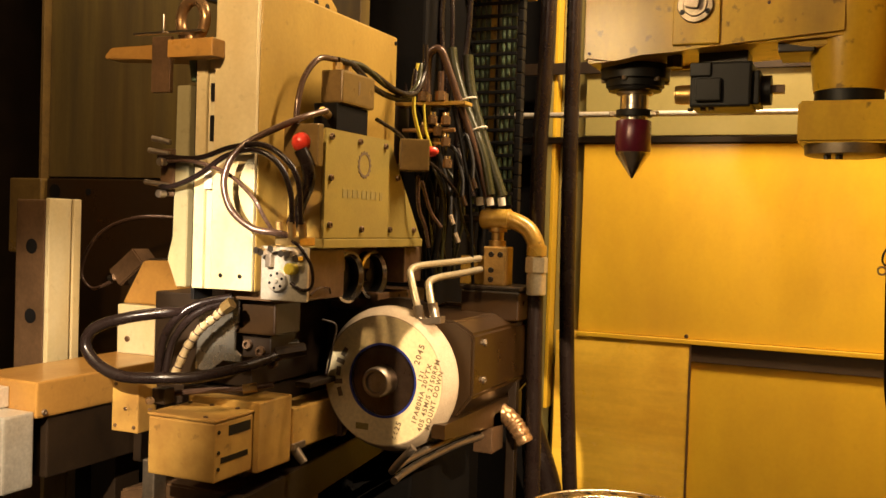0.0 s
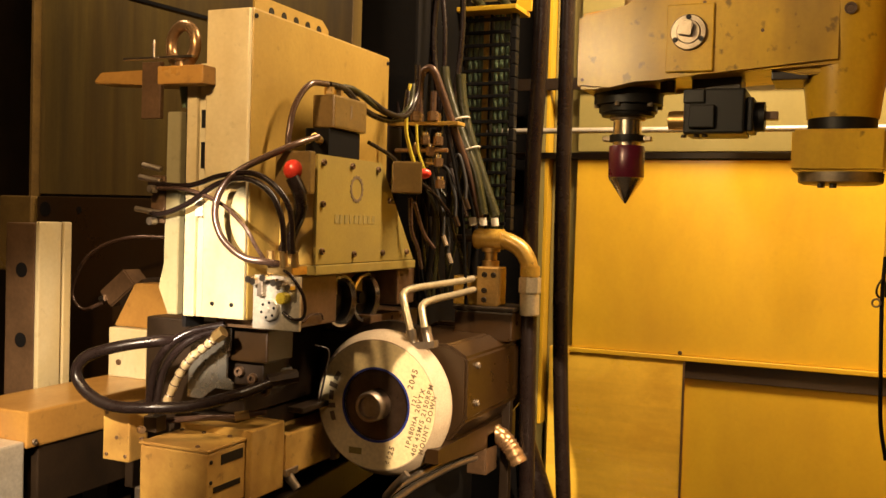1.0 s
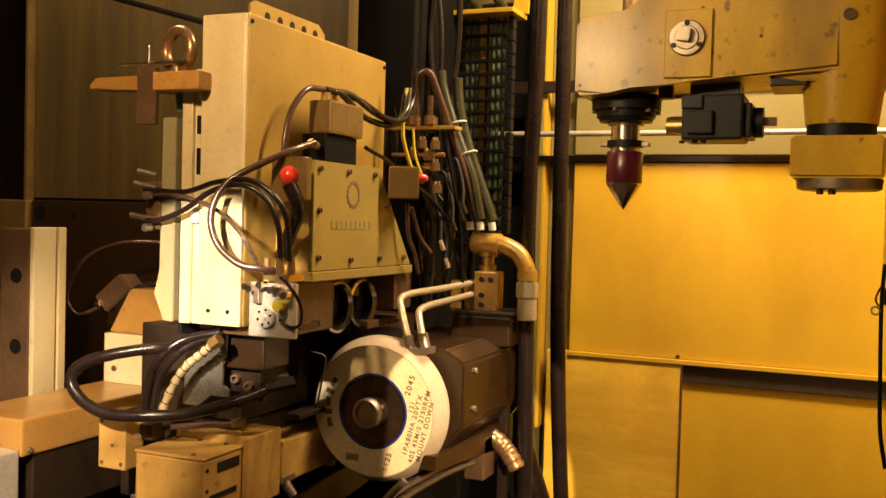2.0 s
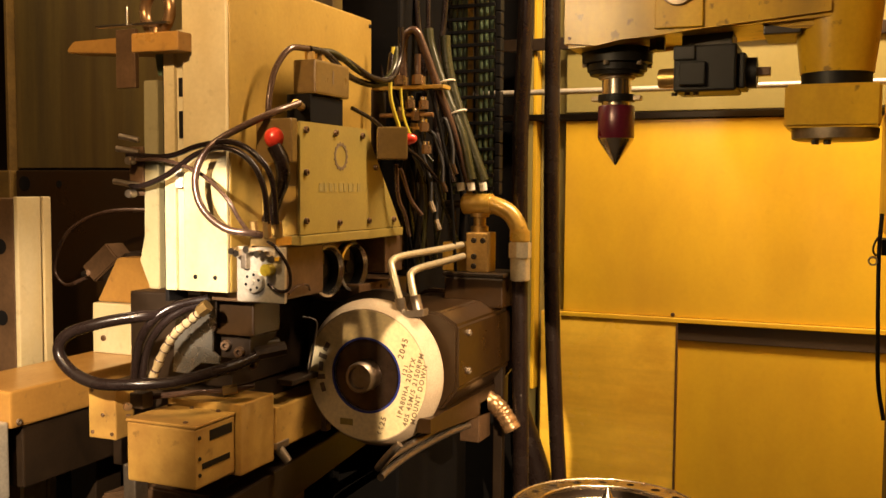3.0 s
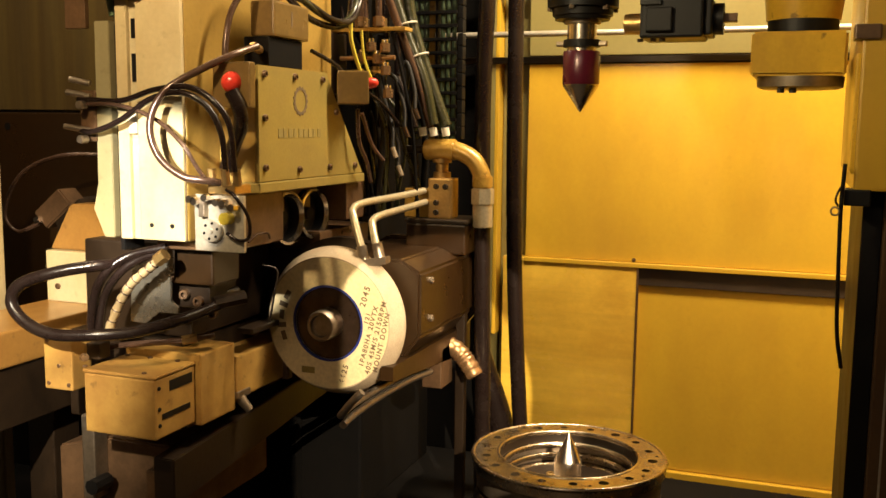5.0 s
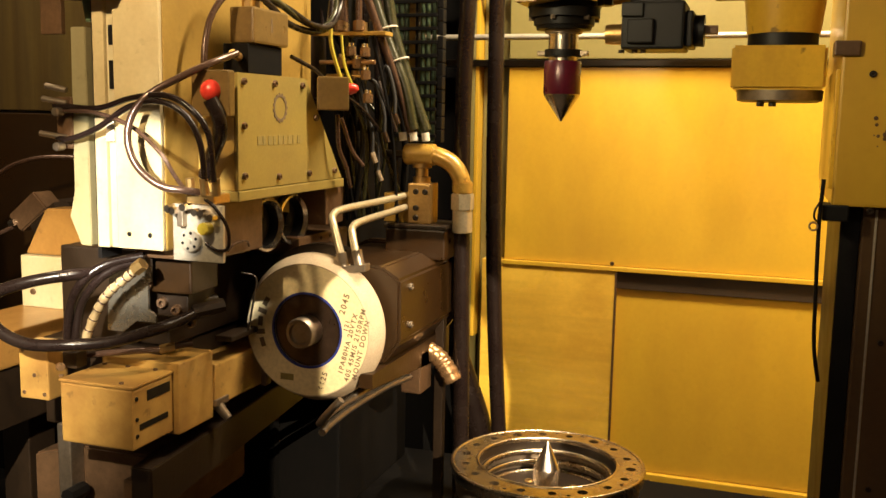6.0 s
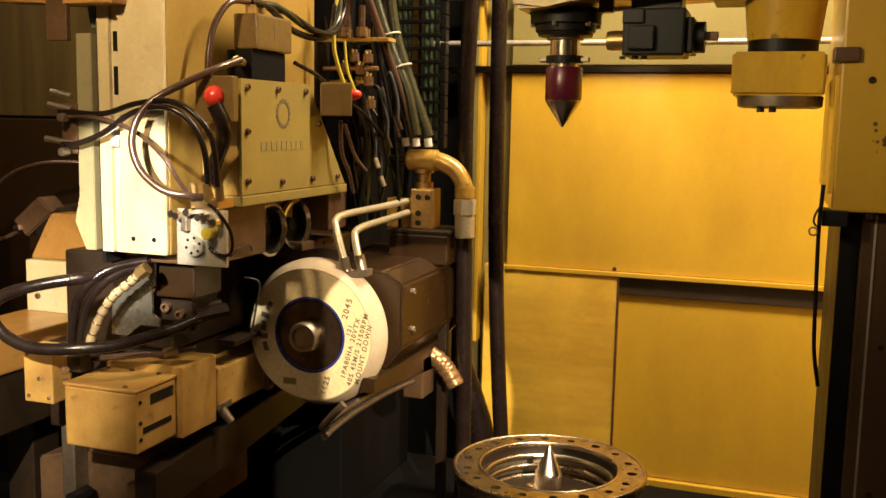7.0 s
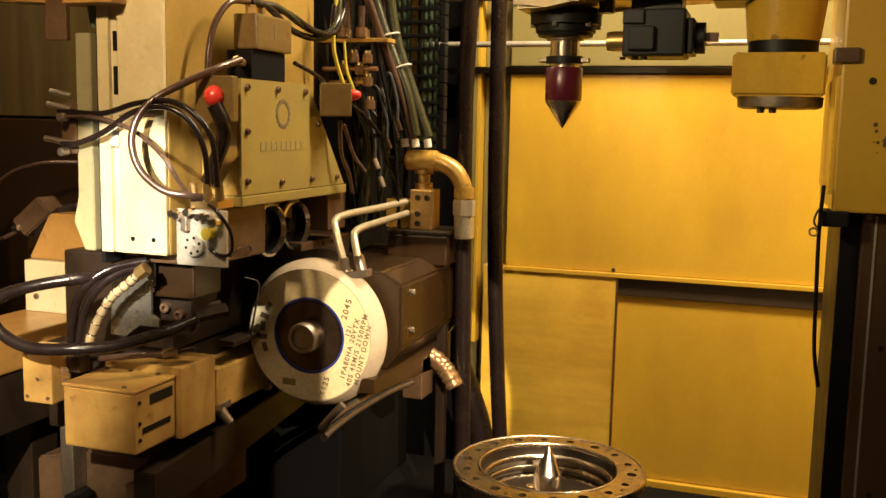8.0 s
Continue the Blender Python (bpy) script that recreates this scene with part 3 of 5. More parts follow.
part("bent_wire", tube([(-1.24, 2.1, 1.20), (-1.235, 2.12, 1.28), (-1.24, 2.14, 1.33), (-1.27, 2.12, 1.345)], 0.003), DARK, slide, "", True)
solid("polished_guard_plate", slab([(-1.525, 1.215), (-1.515, 1.37), (-1.49, 1.40), (-1.395, 1.40), (-1.395, 1.345), (-1.405, 1.34), (-1.405, 1.275), (-1.385, 1.262), (-1.385, 1.245), (-1.44, 1.245), (-1.48, 1.215)], "y", 1.915, 1.922), MANIFOLD, "polished steel splash plate under the head", "plate")

# ---- grinding wheel and spindle ----
WC = Vector((-1.17, 2.289, 1.167))
wheel = thing("grinding_wheel", WC, "white labelled abrasive grinding wheel on a dark hub", "grinding wheel")
part("rim", lathe(WC, (0, 1, 0), [(0.004, 0.10), (0.0, 0.184), (0.004, 0.186), (0.045, 0.207), (0.06, 0.207), (0.095, 0.187), (0.1, 0.10)], 96, closed=True), GRIT, wheel, "rough abrasive rim", True)
lab = part("paper_label", lathe(WC, (0, 1, 0), [(-0.001, 0.106), (-0.001, 0.181), (0.004, 0.181), (0.004, 0.106)], 96, closed=True), LABEL, wheel, "cream printed paper label")
part("blue_ring", lathe(WC, (0, 1, 0), [(-0.0015, 0.100), (-0.0015, 0.106), (0.006, 0.106), (0.006, 0.100)], 80, closed=True), BLUE, wheel, "blue ring round the hub")
hub = part("hub", lathe(WC, (0, 1, 0), [(0.008, 0.1), (0.05, 0.098), (0.055, 0.09), (0.055, 0.078), (0.042, 0.076), (0.042, 0.05), (0.05, 0.048), (0.06, 0.03)], 64), HUBSTEEL, wheel, "dark oily flange", True)
for i in range(6):
    a = 1.047 * i + 0.2
    part("bolt", bolt(WC + Vector((0.064 * math.cos(a), 0.042, 0.064 * math.sin(a))), (0, -1, 0), 0.0085, 0.008), DARK, hub, smooth=True)
part("nose", lathe(WC, (0, -1, 0), [(-0.05, 0.052), (-0.012, 0.050), (-0.008, 0.043), (0.04, 0.042), (0.046, 0.038), (0.046, 0.03), (0.036, 0.028), (0.036, 0.001)], 40), DULL, hub, "spindle nose", True)


def writing(text, size, at_r, angle, material, parent, spin):
    """A line of lettering lying on the wheel's face."""
    c = bpy.data.curves.new("lettering", "FONT")
    c.space_character = 1.28
    c.body, c.size, c.align_x, c.align_y, c.extrude, c.offset = text, size, "CENTER", "CENTER", 0.0003, 0.0005
    tmp = bpy.data.objects.new("lettering", c)
    me = bpy.data.meshes.new_from_object(tmp)
    bpy.data.objects.remove(tmp)
    me.materials.append(material)
    ob = new("lettering", me)
    ob.parent = parent
    a = radians(angle)
    ob.matrix_local = Matrix.Translation((at_r * math.cos(a), -0.0018, at_r * math.sin(a))) @ pose(0, 0, 0, 90, 0, 0) @ pose(0, 0, 0, 0, 0, spin)
    return ob


for text, size, at_r, angle, spin in (("2045", 0.024, 0.140, 36, 74), ("121", 0.018, 0.122, 11, 75), ("1PA80HA 20VTX", 0.0195, 0.126, -12, 75), ("40S 45M/S 2150RPM", 0.0195, 0.147, -11, 76), ("MOUNT DOWN", 0.0195, 0.166, -14, 77), ("6625", 0.022, 0.145, -70, 74)):
    writing(text, size, at_r, angle, INK, lab, spin)
for k in range(5):
    a = radians(150 + 12 * k)
    o = part("brand_bar", slab([(-0.007, -0.013), (0.007, -0.013), (0.007, 0.013), (-0.007, 0.013)], "y", -0.0018, -0.001), INK, None)
    o.parent = lab
    o.location = (0.142 * math.cos(a), 0, 0.142 * math.sin(a))
    o.rotation_euler = (0, -a + radians(90 * (k % 2)), 0)
o = part("code_bar", slab([(-0.02, -0.009), (0.02, -0.009), (0.02, 0.009), (-0.02, 0.009)], "y", -0.0018, -0.001), FADED, None)
o.parent, o.location = lab, (-0.06, 0, -0.135)

spin = thing("spindle_housing", (-1.12, 2.6, 1.0), "brown octagonal spindle housing behind the wheel", "spindle")
part("body", slab([(-1.30, 1.05), (-1.30, 1.30), (-1.24, 1.335), (-1.01, 1.335), (-0.95, 1.30), (-0.95, 1.12), (-1.02, 1.03), (-1.24, 1.03)], "y", 2.42, 2.88, bevel=0.008), OIL, spin)
part("collar", rod((-1.17, 2.38, 1.167), (-1.17, 2.44, 1.167), 0.10, seg=40), DARK, spin, smooth=True)
part("end_flange", slab([(-1.31, 1.04), (-1.31, 1.31), (-1.25, 1.345), (-1.0, 1.345), (-0.94, 1.31), (-0.94, 1.11), (-1.01, 1.02), (-1.25, 1.02)], "y", 2.885, 2.93, bevel=0.006), OIL, spin)
for z in (1.16, 1.27):
    part("bolt", bolt((-0.95, 2.5, z), (1, 0, 0), 0.01, 0.008), DULL, spin, smooth=True)
part("lower_bracket", slab([(2.30, 1.02), (2.30, 1.06), (2.95, 1.06), (2.95, 0.96)], "x", -1.02, -0.98), OIL, spin)

# ---- motor cover boxes ----
mb = thing("motor_cover_box", (-1.46, 2.0, 0.965), "oil stained cream cover box with a slotted side", "cover box")
part("body", box(-1.562, -1.36, 1.785, 1.945, 0.968, 1.113, 0.005), BOXPAINT, mb)
part("lid", box(-1.565, -1.358, 1.783, 1.945, 1.114, 1.122, 0.003), BOXPAINT, mb)
part("side_cover", box(-1.57, -1.345, 1.946, 2.10, 0.958, 1.140, 0.005), BOXPAINT, mb)
part("slot", box(-1.3605, -1.3585, 1.81, 1.92, 1.012, 1.026, 0.0), BLACK, mb, "dark slot")
part("handle_hole", box(-1.3605, -1.3585, 1.84, 1.93, 1.075, 1.10, 0.0), BLACK, mb, "dark hole")
part("extension", box(-1.55, -1.34, 2.101, 2.42, 0.985, 1.10, 0.005), BOXPAINT, mb)
part("rear_bracket", box(-1.36, -1.325, 2.34, 2.37, 0.98, 1.16, 0.003), BROWN, mb)
part("rear_arm", box(-1.37, -1.32, 2.15, 2.44, 1.15, 1.165, 0.003), DARK, mb)
for x, y in ((-1.57, 1.80), (-1.40, 1.80), (-1.55, 1.93), (-1.48, 1.93), (-1.40, 1.93)):
    part("screw", bolt((x, y, 1.122), (0, 0, 1), 0.006, 0.004), BROWN, mb, smooth=True)
for z in (1.0, 1.04, 1.09):
    part("side_screw", bolt((-1.36, 1.80, z), (1, 0, 0), 0.005, 0.003), BLACK, mb, smooth=True)
ear = thing("terminal_box", (-1.63, 1.8, 1.06), "small cream terminal box with screws", "box")
part("body", box(-1.685, -1.60, 1.79, 1.86, 1.06, 1.195, 0.004), BOXPAINT, ear)
for x, z in ((-1.672, 1.075), (-1.612, 1.075), (-1.672, 1.18), (-1.64, 1.12)):
    part("screw", bolt((x, 1.79, z), (0, -1, 0), 0.005, 0.003), BROWN, ear, smooth=True)
drag = thing("support_bracket", (-1.5, 2.0, 0.7), "brown support bracket below the cover boxes", "bracket")
part("bar", slab([(1.85, 0.90), (2.9, 0.97), (2.9, 0.88), (1.85, 0.78)], "x", -1.42, -1.36, bevel=0.003), DARK, drag)
part("apron", slab([(-1.78, 0.60), (-1.78, 0.86), (-1.62, 0.90), (-1.43, 0.90), (-1.43, 0.68), (-1.6, 0.60)], "y", 1.93, 2.4, bevel=0.006), BROWN, drag)
part("leg", box(-1.45, -1.38, 1.86, 1.92, 0.42, 0.86, 0.004), BROWN, drag)
part("plate", box(-1.66, -1.62, 1.88, 1.93, 0.75, 0.97, 0.004), DULL, drag, "bare steel plate")
part("knob", rod((-1.6, 1.84, 0.80), (-1.6, 1.90, 0.80), 0.02, seg=8), BLACK, drag, smooth=True)

# ---- long beam and column at the near side ----
beam = thing("side_beam", (-1.92, 1.8, 0.42), "brown oily steel beam with a bare end cap", "beam")
part("body", box(-2.03, -1.80, 1.656, 2.3, 1.098, 1.190, 0.006), BEAM, beam)
# dark colour stands for the grey end block's side lying in shade
part("under_box", box(-2.04, -1.808, 1.70, 2.25, 0.94, 1.096, 0.005), DARK, beam, "box darkened as the end block's shaded side")
part("end_block", box(-2.10, -1.803, 1.56, 1.653, 0.93, 1.118, 0.006), GALV, beam, "bare grey end block")
part("end_cap", box(-2.07, -1.89, 1.62, 1.654, 1.12, 1.172, 0.003), GALV, beam, "steel end cap")
part("end_screw", bolt((-1.80, 1.68, 1.112), (1, 0, 0), 0.008, 0.005), DULL, beam, smooth=True)
part("post", box(-1.95, -1.86, 2.0, 2.1, 0.42, 1.11, 0.004), DARK, beam)
for k in range(3):
    part("marking_bar", box(-2.03 + 0.024 * k, -2.014 + 0.024 * k, 1.5595, 1.561, 1.01, 1.018, 0), INK, beam)
col = thing("guide_column", (-2.12, 2.1, 0.42), "pale upright guide column with a drilled brown flange", "column")
part("flange", box(-2.26, -2.145, 2.0, 2.13, 0.42, 1.645, 0.005), BROWN, col)
part("pale_strip", box(-2.144, -2.128, 2.0, 2.085, 0.42, 1.650, 0.004), PALE, col)
part("outer_strip", box(-2.144, -2.128, 2.095, 2.125, 0.42, 1.650, 0.004), PALE, col)
for z in (1.507, 1.301, 1.09):
    part("hole", rod((-2.195, 1.9995, z), (-2.195, 1.9985, z), 0.022, seg=18), BLACK, col, "dark bore")
bb = thing("hinged_bracket", (-1.9, 2.2, 1.19), "brown cast bracket with a cream foot", "bracket")
part("casting", slab([(-2.011, 1.34), (-1.935, 1.472), (-1.80, 1.476), (-1.80, 1.34)], "y", 2.18, 2.26, bevel=0.004), BEAM, bb)
part("foot", box(-2.011, -1.87, 2.16, 2.26, 1.19, 1.338, 0.004), PALE, bb)
part("screw", bolt((-1.97, 2.16, 1.235), (0, -1, 0), 0.009, 0.005), BROWN, bb, smooth=True)
vl = thing("solenoid_valve", (-2.17, 2.4, 1.36), "brown solenoid valve with a small hose", "valve")
part("coil", slab([(-2.24, 1.42), (-2.14, 1.50), (-2.09, 1.45), (-2.19, 1.37)], "y", 2.36, 2.44, bevel=0.005), BROWN, vl)
part("foot", box(-2.20, -2.12, 2.43, 2.625, 1.40, 1.46, 0.004), DARK, vl)
part("ribs", slab([(-2.17, 1.40), (-2.07, 1.47), (-2.05, 1.44), (-2.15, 1.36)], "y", 2.37, 2.43, bevel=0.003), DARK, vl)
part("hose", tube([(-2.22, 2.36, 1.385), (-2.29, 2.34, 1.36), (-2.335, 2.34, 1.42), (-2.28, 2.36, 1.54), (-2.15, 2.4, 1.60), (-1.98, 2.5, 1.6)], 0.007), COPPER, vl, "thin brown hose", True)
part("fitting", rod((-2.23, 2.36, 1.395), (-2.21, 2.36, 1.40), 0.012, seg=8), STEEL, vl, smooth=True)
wb = thing("mounting_plate", (-2.2, 2.6, 1.6), "dark brown mounting plate with two bores", "plate")
part("plate", box(-2.79, -1.95, 2.62, 2.68, 0.9, 1.735, 0.004), OIL, wb)
for x, r in ((-2.748, 0.028), (-2.583, 0.013)):
    part("bore", rod((x, 2.6195, 1.687), (x, 2.6185, 1.687), r, seg=18), BLACK, wb)
part("side_lug", box(-2.96, -2.80, 2.60, 2.66, 1.45, 1.735, 0.006), BRONZE, wb, "olive stained lug")
# ---- tailstock arm, centre and quill ----
arm = thing("tailstock", (-0.2, 2.32, 2.0), "ochre painted cast tailstock arm above the workpiece", "machine arm")
AY0, AY1 = 2.20, 2.46
part("casting", slab([(-0.600, 2.018), (-0.600, 2.202), (-0.485, 2.204), (-0.455, 2.220), (-0.196, 2.434), (-0.150, 2.444), (0.0, 2.462), (0.0, 2.06), (-0.30, 2.045), (-0.40, 2.045), (-0.46, 2.032), (-0.52, 2.020)], "y", AY0, AY1, bevel=0.010), CAST, arm)
part("seam", box(-0.145, -0.142, 2.1985, 2.2005, 2.36, 2.43, 0), BROWN, arm)
pl = part("cover_plate", box(-0.384, -0.276, 2.190, 2.1995, 2.050, 2.207, 0.003), CAST, arm)
part("flange", lathe((-0.332, 2.190, 2.140), (0, -1, 0), [(0, 0.041), (0.008, 0.041), (0.010, 0.039), (0.010, 0.028), (0.012, 0.028), (0.014, 0.026)], 40), DULL, pl, "round steel flange", True)
sq = B()
bmesh.ops.create_cube(sq, size=1, matrix=Matrix.LocRotScale((-0.336, 2.167, 2.145), Euler((0, radians(8), 0)), (0.030, 0.022, 0.030)))
bmesh.ops.bevel(sq, geom=sq.edges[:], offset=0.002, segments=2, affect="EDGES")
part("square_plug", sq, DULL, pl, "square brass plug")
for a in (90, 210, 330):
    part("screw", bolt((-0.332 + 0.034 * math.cos(radians(a)), 2.180, 2.14 + 0.034 * math.sin(radians(a))), (0, -1, 0), 0.006, 0.003), BLACK, pl, smooth=True)
for x, z in ((-0.585, 2.04), (-0.30, 2.21), (-0.17, 2.139)):
    part("pit", bolt((x, 2.20, z), (0, -1, 0), 0.004, 0.002), BROWN, arm, smooth=True)

part("under_pad", box(-0.150, -0.070, 2.23, 2.38, 2.030, 2.062, 0.003), DARK, arm, "dark pad under the arm")

CX, CY = -0.50, 2.339
ctr = thing("tailstock_centre", (CX, CY, 1.741), "steel live centre with a maroon sleeve under the arm", "lathe centre")
part("flange", lathe((CX, CY, 2.028), (0, 0, -1), [(0, 0.088), (0.012, 0.088), (0.013, 0.086), (0.036, 0.086), (0.038, 0.074), (0.054, 0.073), (0.056, 0.068), (0.064, 0.066), (0.066, 0.04)], 48), BLACK, ctr, "black stepped flange", True)
part("collar", lathe((CX, CY, 1.964), (0, 0, -1), [(0, 0.046), (0.008, 0.045), (0.010, 0.038)], 40), DULL, ctr, "", True)
part("shank", rod((CX, CY, 1.975), (CX, CY, 1.888), 0.036, seg=36), STEEL, ctr, "bright shank", True)
part("drive_plate", box(CX - 0.062, CX + 0.062, CY - 0.012, CY + 0.012, 1.902, 1.914, 0.002), DULL, ctr)
part("drive_ring", rod((CX, CY, 1.900), (CX, CY, 1.917), 0.045, seg=36), BLACK, ctr, smooth=True)
part("sleeve", lathe((CX, CY, 1.890), (0, 0, -1), [(0, 0.043), (0.003, 0.045), (0.078, 0.045), (0.080, 0.044)], 40), MAROON, ctr, "maroon sleeve", True)
part("cone", lathe((CX, CY, 1.810), (0, 0, -1), [(0, 0.044), (0.004, 0.0435), (0.066, 0.002)], 40), STEEL, ctr, "pointed steel cone", True)
for i in range(6):
    a = 1.047 * i + 0.4
    part("bolt", rod((CX + 0.080 * math.cos(a), CY + 0.080 * math.sin(a), 1.994), (CX + 0.080 * math.cos(a), CY + 0.080 * math.sin(a), 1.984), 0.007, seg=8), DULL, ctr, smooth=True)

act = thing("clamp_actuator", (-0.28, 2.34, 1.89), "black actuator block under the arm", "actuator")
part("body", box(-0.350, -0.208, 2.26, 2.40, 1.912, 2.020, 0.006), BLACK, act)
part("shoulder", box(-0.350, -0.300, 2.252, 2.2595, 1.985, 2.018, 0.003), BLACK, act)
part("end_cap", box(-0.2075, -0.190, 2.275, 2.385, 1.918, 2.0, 0.005), BLACK, act)
part("step", box(-0.335, -0.275, 2.245, 2.262, 1.925, 1.98, 0.004), BLACK, act)
part("neck", rod((-0.190, 2.33, 1.958), (-0.168, 2.33, 1.958), 0.036, seg=24), BLACK, act, smooth=True)
part("stub", box(-0.169, -0.138, 2.318, 2.342, 1.950, 1.970, 0.002), BROWN, act)
part("plunger", lathe((-0.350, 2.33, 1.952), (-1, 0, 0), [(0, 0.024), (0.03, 0.024), (0.045, 0.022), (0.047, 0.012)], 28), BRASS, act, "brass plunger", True)
for x in (-0.35, -0.32, -0.30):
    part("screw", rod((x, 2.28, 1.912), (x, 2.28, 1.905), 0.007, seg=8), DARK, act, smooth=True)
part("hanger", box(-0.335, -0.22, 2.28, 2.38, 2.019, 2.05, 0.003), DARK, act)
solid("clamp_nut", rod((-0.395, 2.30, 2.015), (-0.395, 2.30, 2.045), 0.02, seg=6), DARK, "dark hexagon nut under the arm", "nut")

top = thing("hydraulic_unit", (-0.478, 2.34, 2.2), "brass hydraulic cylinder with fittings on the arm", "hydraulic unit")
part("base", lathe((-0.478, 2.34, 2.204), (0, 0, 1), [(0, 0.062), (0.006, 0.062), (0.008, 0.060), (0.028, 0.060), (0.03, 0.055)], 40), CAST, top, "", True)
part("cylinder", lathe((-0.478, 2.34, 2.234), (0, 0, 1), [(0, 0.040), (0.118, 0.040), (0.122, 0.038), (0.122, 0.02)], 40), BRASS, top, "brass cylinder", True)
part("side_knob", lathe((-0.44, 2.31, 2.318), (1, -0.2, 0), [(0, 0.006), (0.016, 0.006), (0.018, 0.017), (0.034, 0.017), (0.036, 0.013)], 24), DULL, top, "side knob", True)
part("bracket", box(-0.452, -0.434, 2.32, 2.36, 2.30, 2.37, 0.002), BLACK, top)
part("valve", box(-0.502, -0.458, 2.32, 2.36, 2.354, 2.392, 0.004), DARK, top)
part("union", rod((-0.478, 2.34, 2.39), (-0.478, 2.34, 2.42), 0.019, 0.016, seg=6), BRASS, top, smooth=True)
part("nipple", lathe((-0.478, 2.34, 2.42), (0, 0, 1), [(0, 0.01), (0.012, 0.008), (0.014, 0.011), (0.026, 0.011), (0.04, 0.003)], 16), STEEL, top, "", True)
part("side_port", rod((-0.502, 2.33, 2.385), (-0.525, 2.32, 2.385), 0.012, seg=8), BRASS, top, smooth=True)

QX, QY = 0.004, 2.30
quill = thing("tailstock_quill", (QX, QY, 1.8), "oily ochre painted quill column with a clamp cap", "quill")
part("column", lathe((QX, QY, 1.945), (0, 0, 1), [(0, 0.078), (0.08, 0.087), (0.19, 0.098), (0.28, 0.102), (0.48, 0.100), (0.52, 0.085), (0.53, 0.07)], 48), CAST, quill, "", True)
part("web", slab([(-0.17, 2.058), (-0.085, 2.04), (0.0, 2.04), (0.0, 2.45), (-0.14, 2.43)], "y", 2.225, 2.40, bevel=0.004), CAST, quill)
part("neck", rod((QX, QY, 1.915), (QX, QY, 1.947), 0.075, seg=40), BLACK, quill, "black seal", True)
part("cap", slab([(-0.100, 1.822), (-0.100, 1.917), (0.096, 1.917), (0.096, 1.822)], "y", 2.215, 2.39, bevel=0.006), CAST, quill, "square clamp cap")
part("cap_underside", lathe((QX, QY, 1.822), (0, 0, -1), [(0, 0.093), (0.022, 0.091), (0.026, 0.080)], 40), DULL, quill, "", True)
for x in (-0.035, -0.01):
    part("bolt", rod((x, 2.24, 1.798), (x, 2.24, 1.786), 0.008, seg=8), DARK, quill, smooth=True)
part("upper_quill", rod((QX, QY, 2.47), (QX, QY, 3.2), 0.07, seg=36), DARK, quill, "dark upper shaft", True)
part("bore", lathe((0.012, 2.199, 2.178), (0, -1, 0), [(0, 0.013), (0.004, 0.013), (0.004, 0.009), (0.001, 0.008)], 20), BROWN, quill, "tapped bore", True)

# ---- tailstock upright ----
up = thing("tailstock_column", (0.35, 2.3, 0.42), "ochre tailstock carriage on oil browned guideways", "machine column")
part("carriage", box(0.116, 0.62, 2.09, 2.6, 1.585, 3.3, 0.006), WALLPAINT, up, "ochre carriage")
pits = random.Random(11)
for k in range(14):
    x, z, r = 0.185 + 0.045 * pits.random(), 1.69 + 0.075 * pits.random(), 0.0015 + 0.003 * pits.random()
    part("rust_pit", bolt((x, 2.09, z), (0, -1, 0), r, 0.0012), BROWN, up, smooth=True)
part("carriage_lip", box(0.108, 0.118, 2.10, 2.5, 1.62, 1.86, 0.003), CAST, up)
part("guideway", box(0.182, 0.285, 2.14, 2.6, 0.42, 1.58, 0.004), GUIDEBROWN, up, "oil browned steel guideway")
# thin bright strip paints the highlight along the guideway
part("edge_highlight", box(0.205, 0.210, 2.136, 2.1395, 0.42, 1.578, 0.001), GALV, up, "bright strip for the highlight on the guideway")
for z in (1.30, 0.98):
    part("screw", bolt((0.235, 2.14, z), (0, -1, 0), 0.006, 0.004), DARK, up, smooth=True)
# shade of the slot put in as a black strip
part("shadow_gap", box(0.142, 0.181, 2.17, 2.6, 0.42, 1.58, 0.002), BLACK, up, "black strip for the shadowed gap beside the guideway")
part("outer_face", box(0.287, 0.62, 2.16, 2.6, 0.42, 1.58, 0.004), WALLPAINT, up)
part("wiper_block", box(0.100, 0.15, 2.08, 2.16, 1.555, 1.588, 0.003), BLACK, up)
part("clamp", box(0.10, 0.15, 2.08, 2.14, 1.885, 1.915, 0.004), BROWN, up)
for x, z in ((0.175, 1.85), (0.19, 1.578), (0.40, 1.7)):
    part("screw", bolt((x, 2.09, z), (0, -1, 0), 0.007, 0.004), DARK, up, smooth=True)
cb = thing("hanging_cable", (0.083, 2.06, 1.3), "black cable hanging beside the tailstock", "cable")
part("cable", tube([(0.098, 2.07, 1.64), (0.095, 2.07, 1.55), (0.098, 2.06, 1.40), (0.102, 2.06, 1.30), (0.114, 2.06, 1.225)], 0.0042), BLACK, cb, "", True)
part("hook", tube([(0.097, 2.07, 1.60), (0.086, 2.06, 1.58), (0.084, 2.06, 1.565), (0.090, 2.06, 1.555)], 0.0022), DARK, cb, "", True)
part("ring", torus((0.084, 2.06, 1.545), (0.3, 1, 0), 0.008, 0.002, 16, 6), DULL, cb, "", True)

# ---- workpiece on its table ----
RX, RY, RZ = -0.504, 2.339, 0.871
ring = thing("bolted_ring", (RX, RY, RZ - 0.06), "bright steel ring workpiece with bolt holes", "ring")


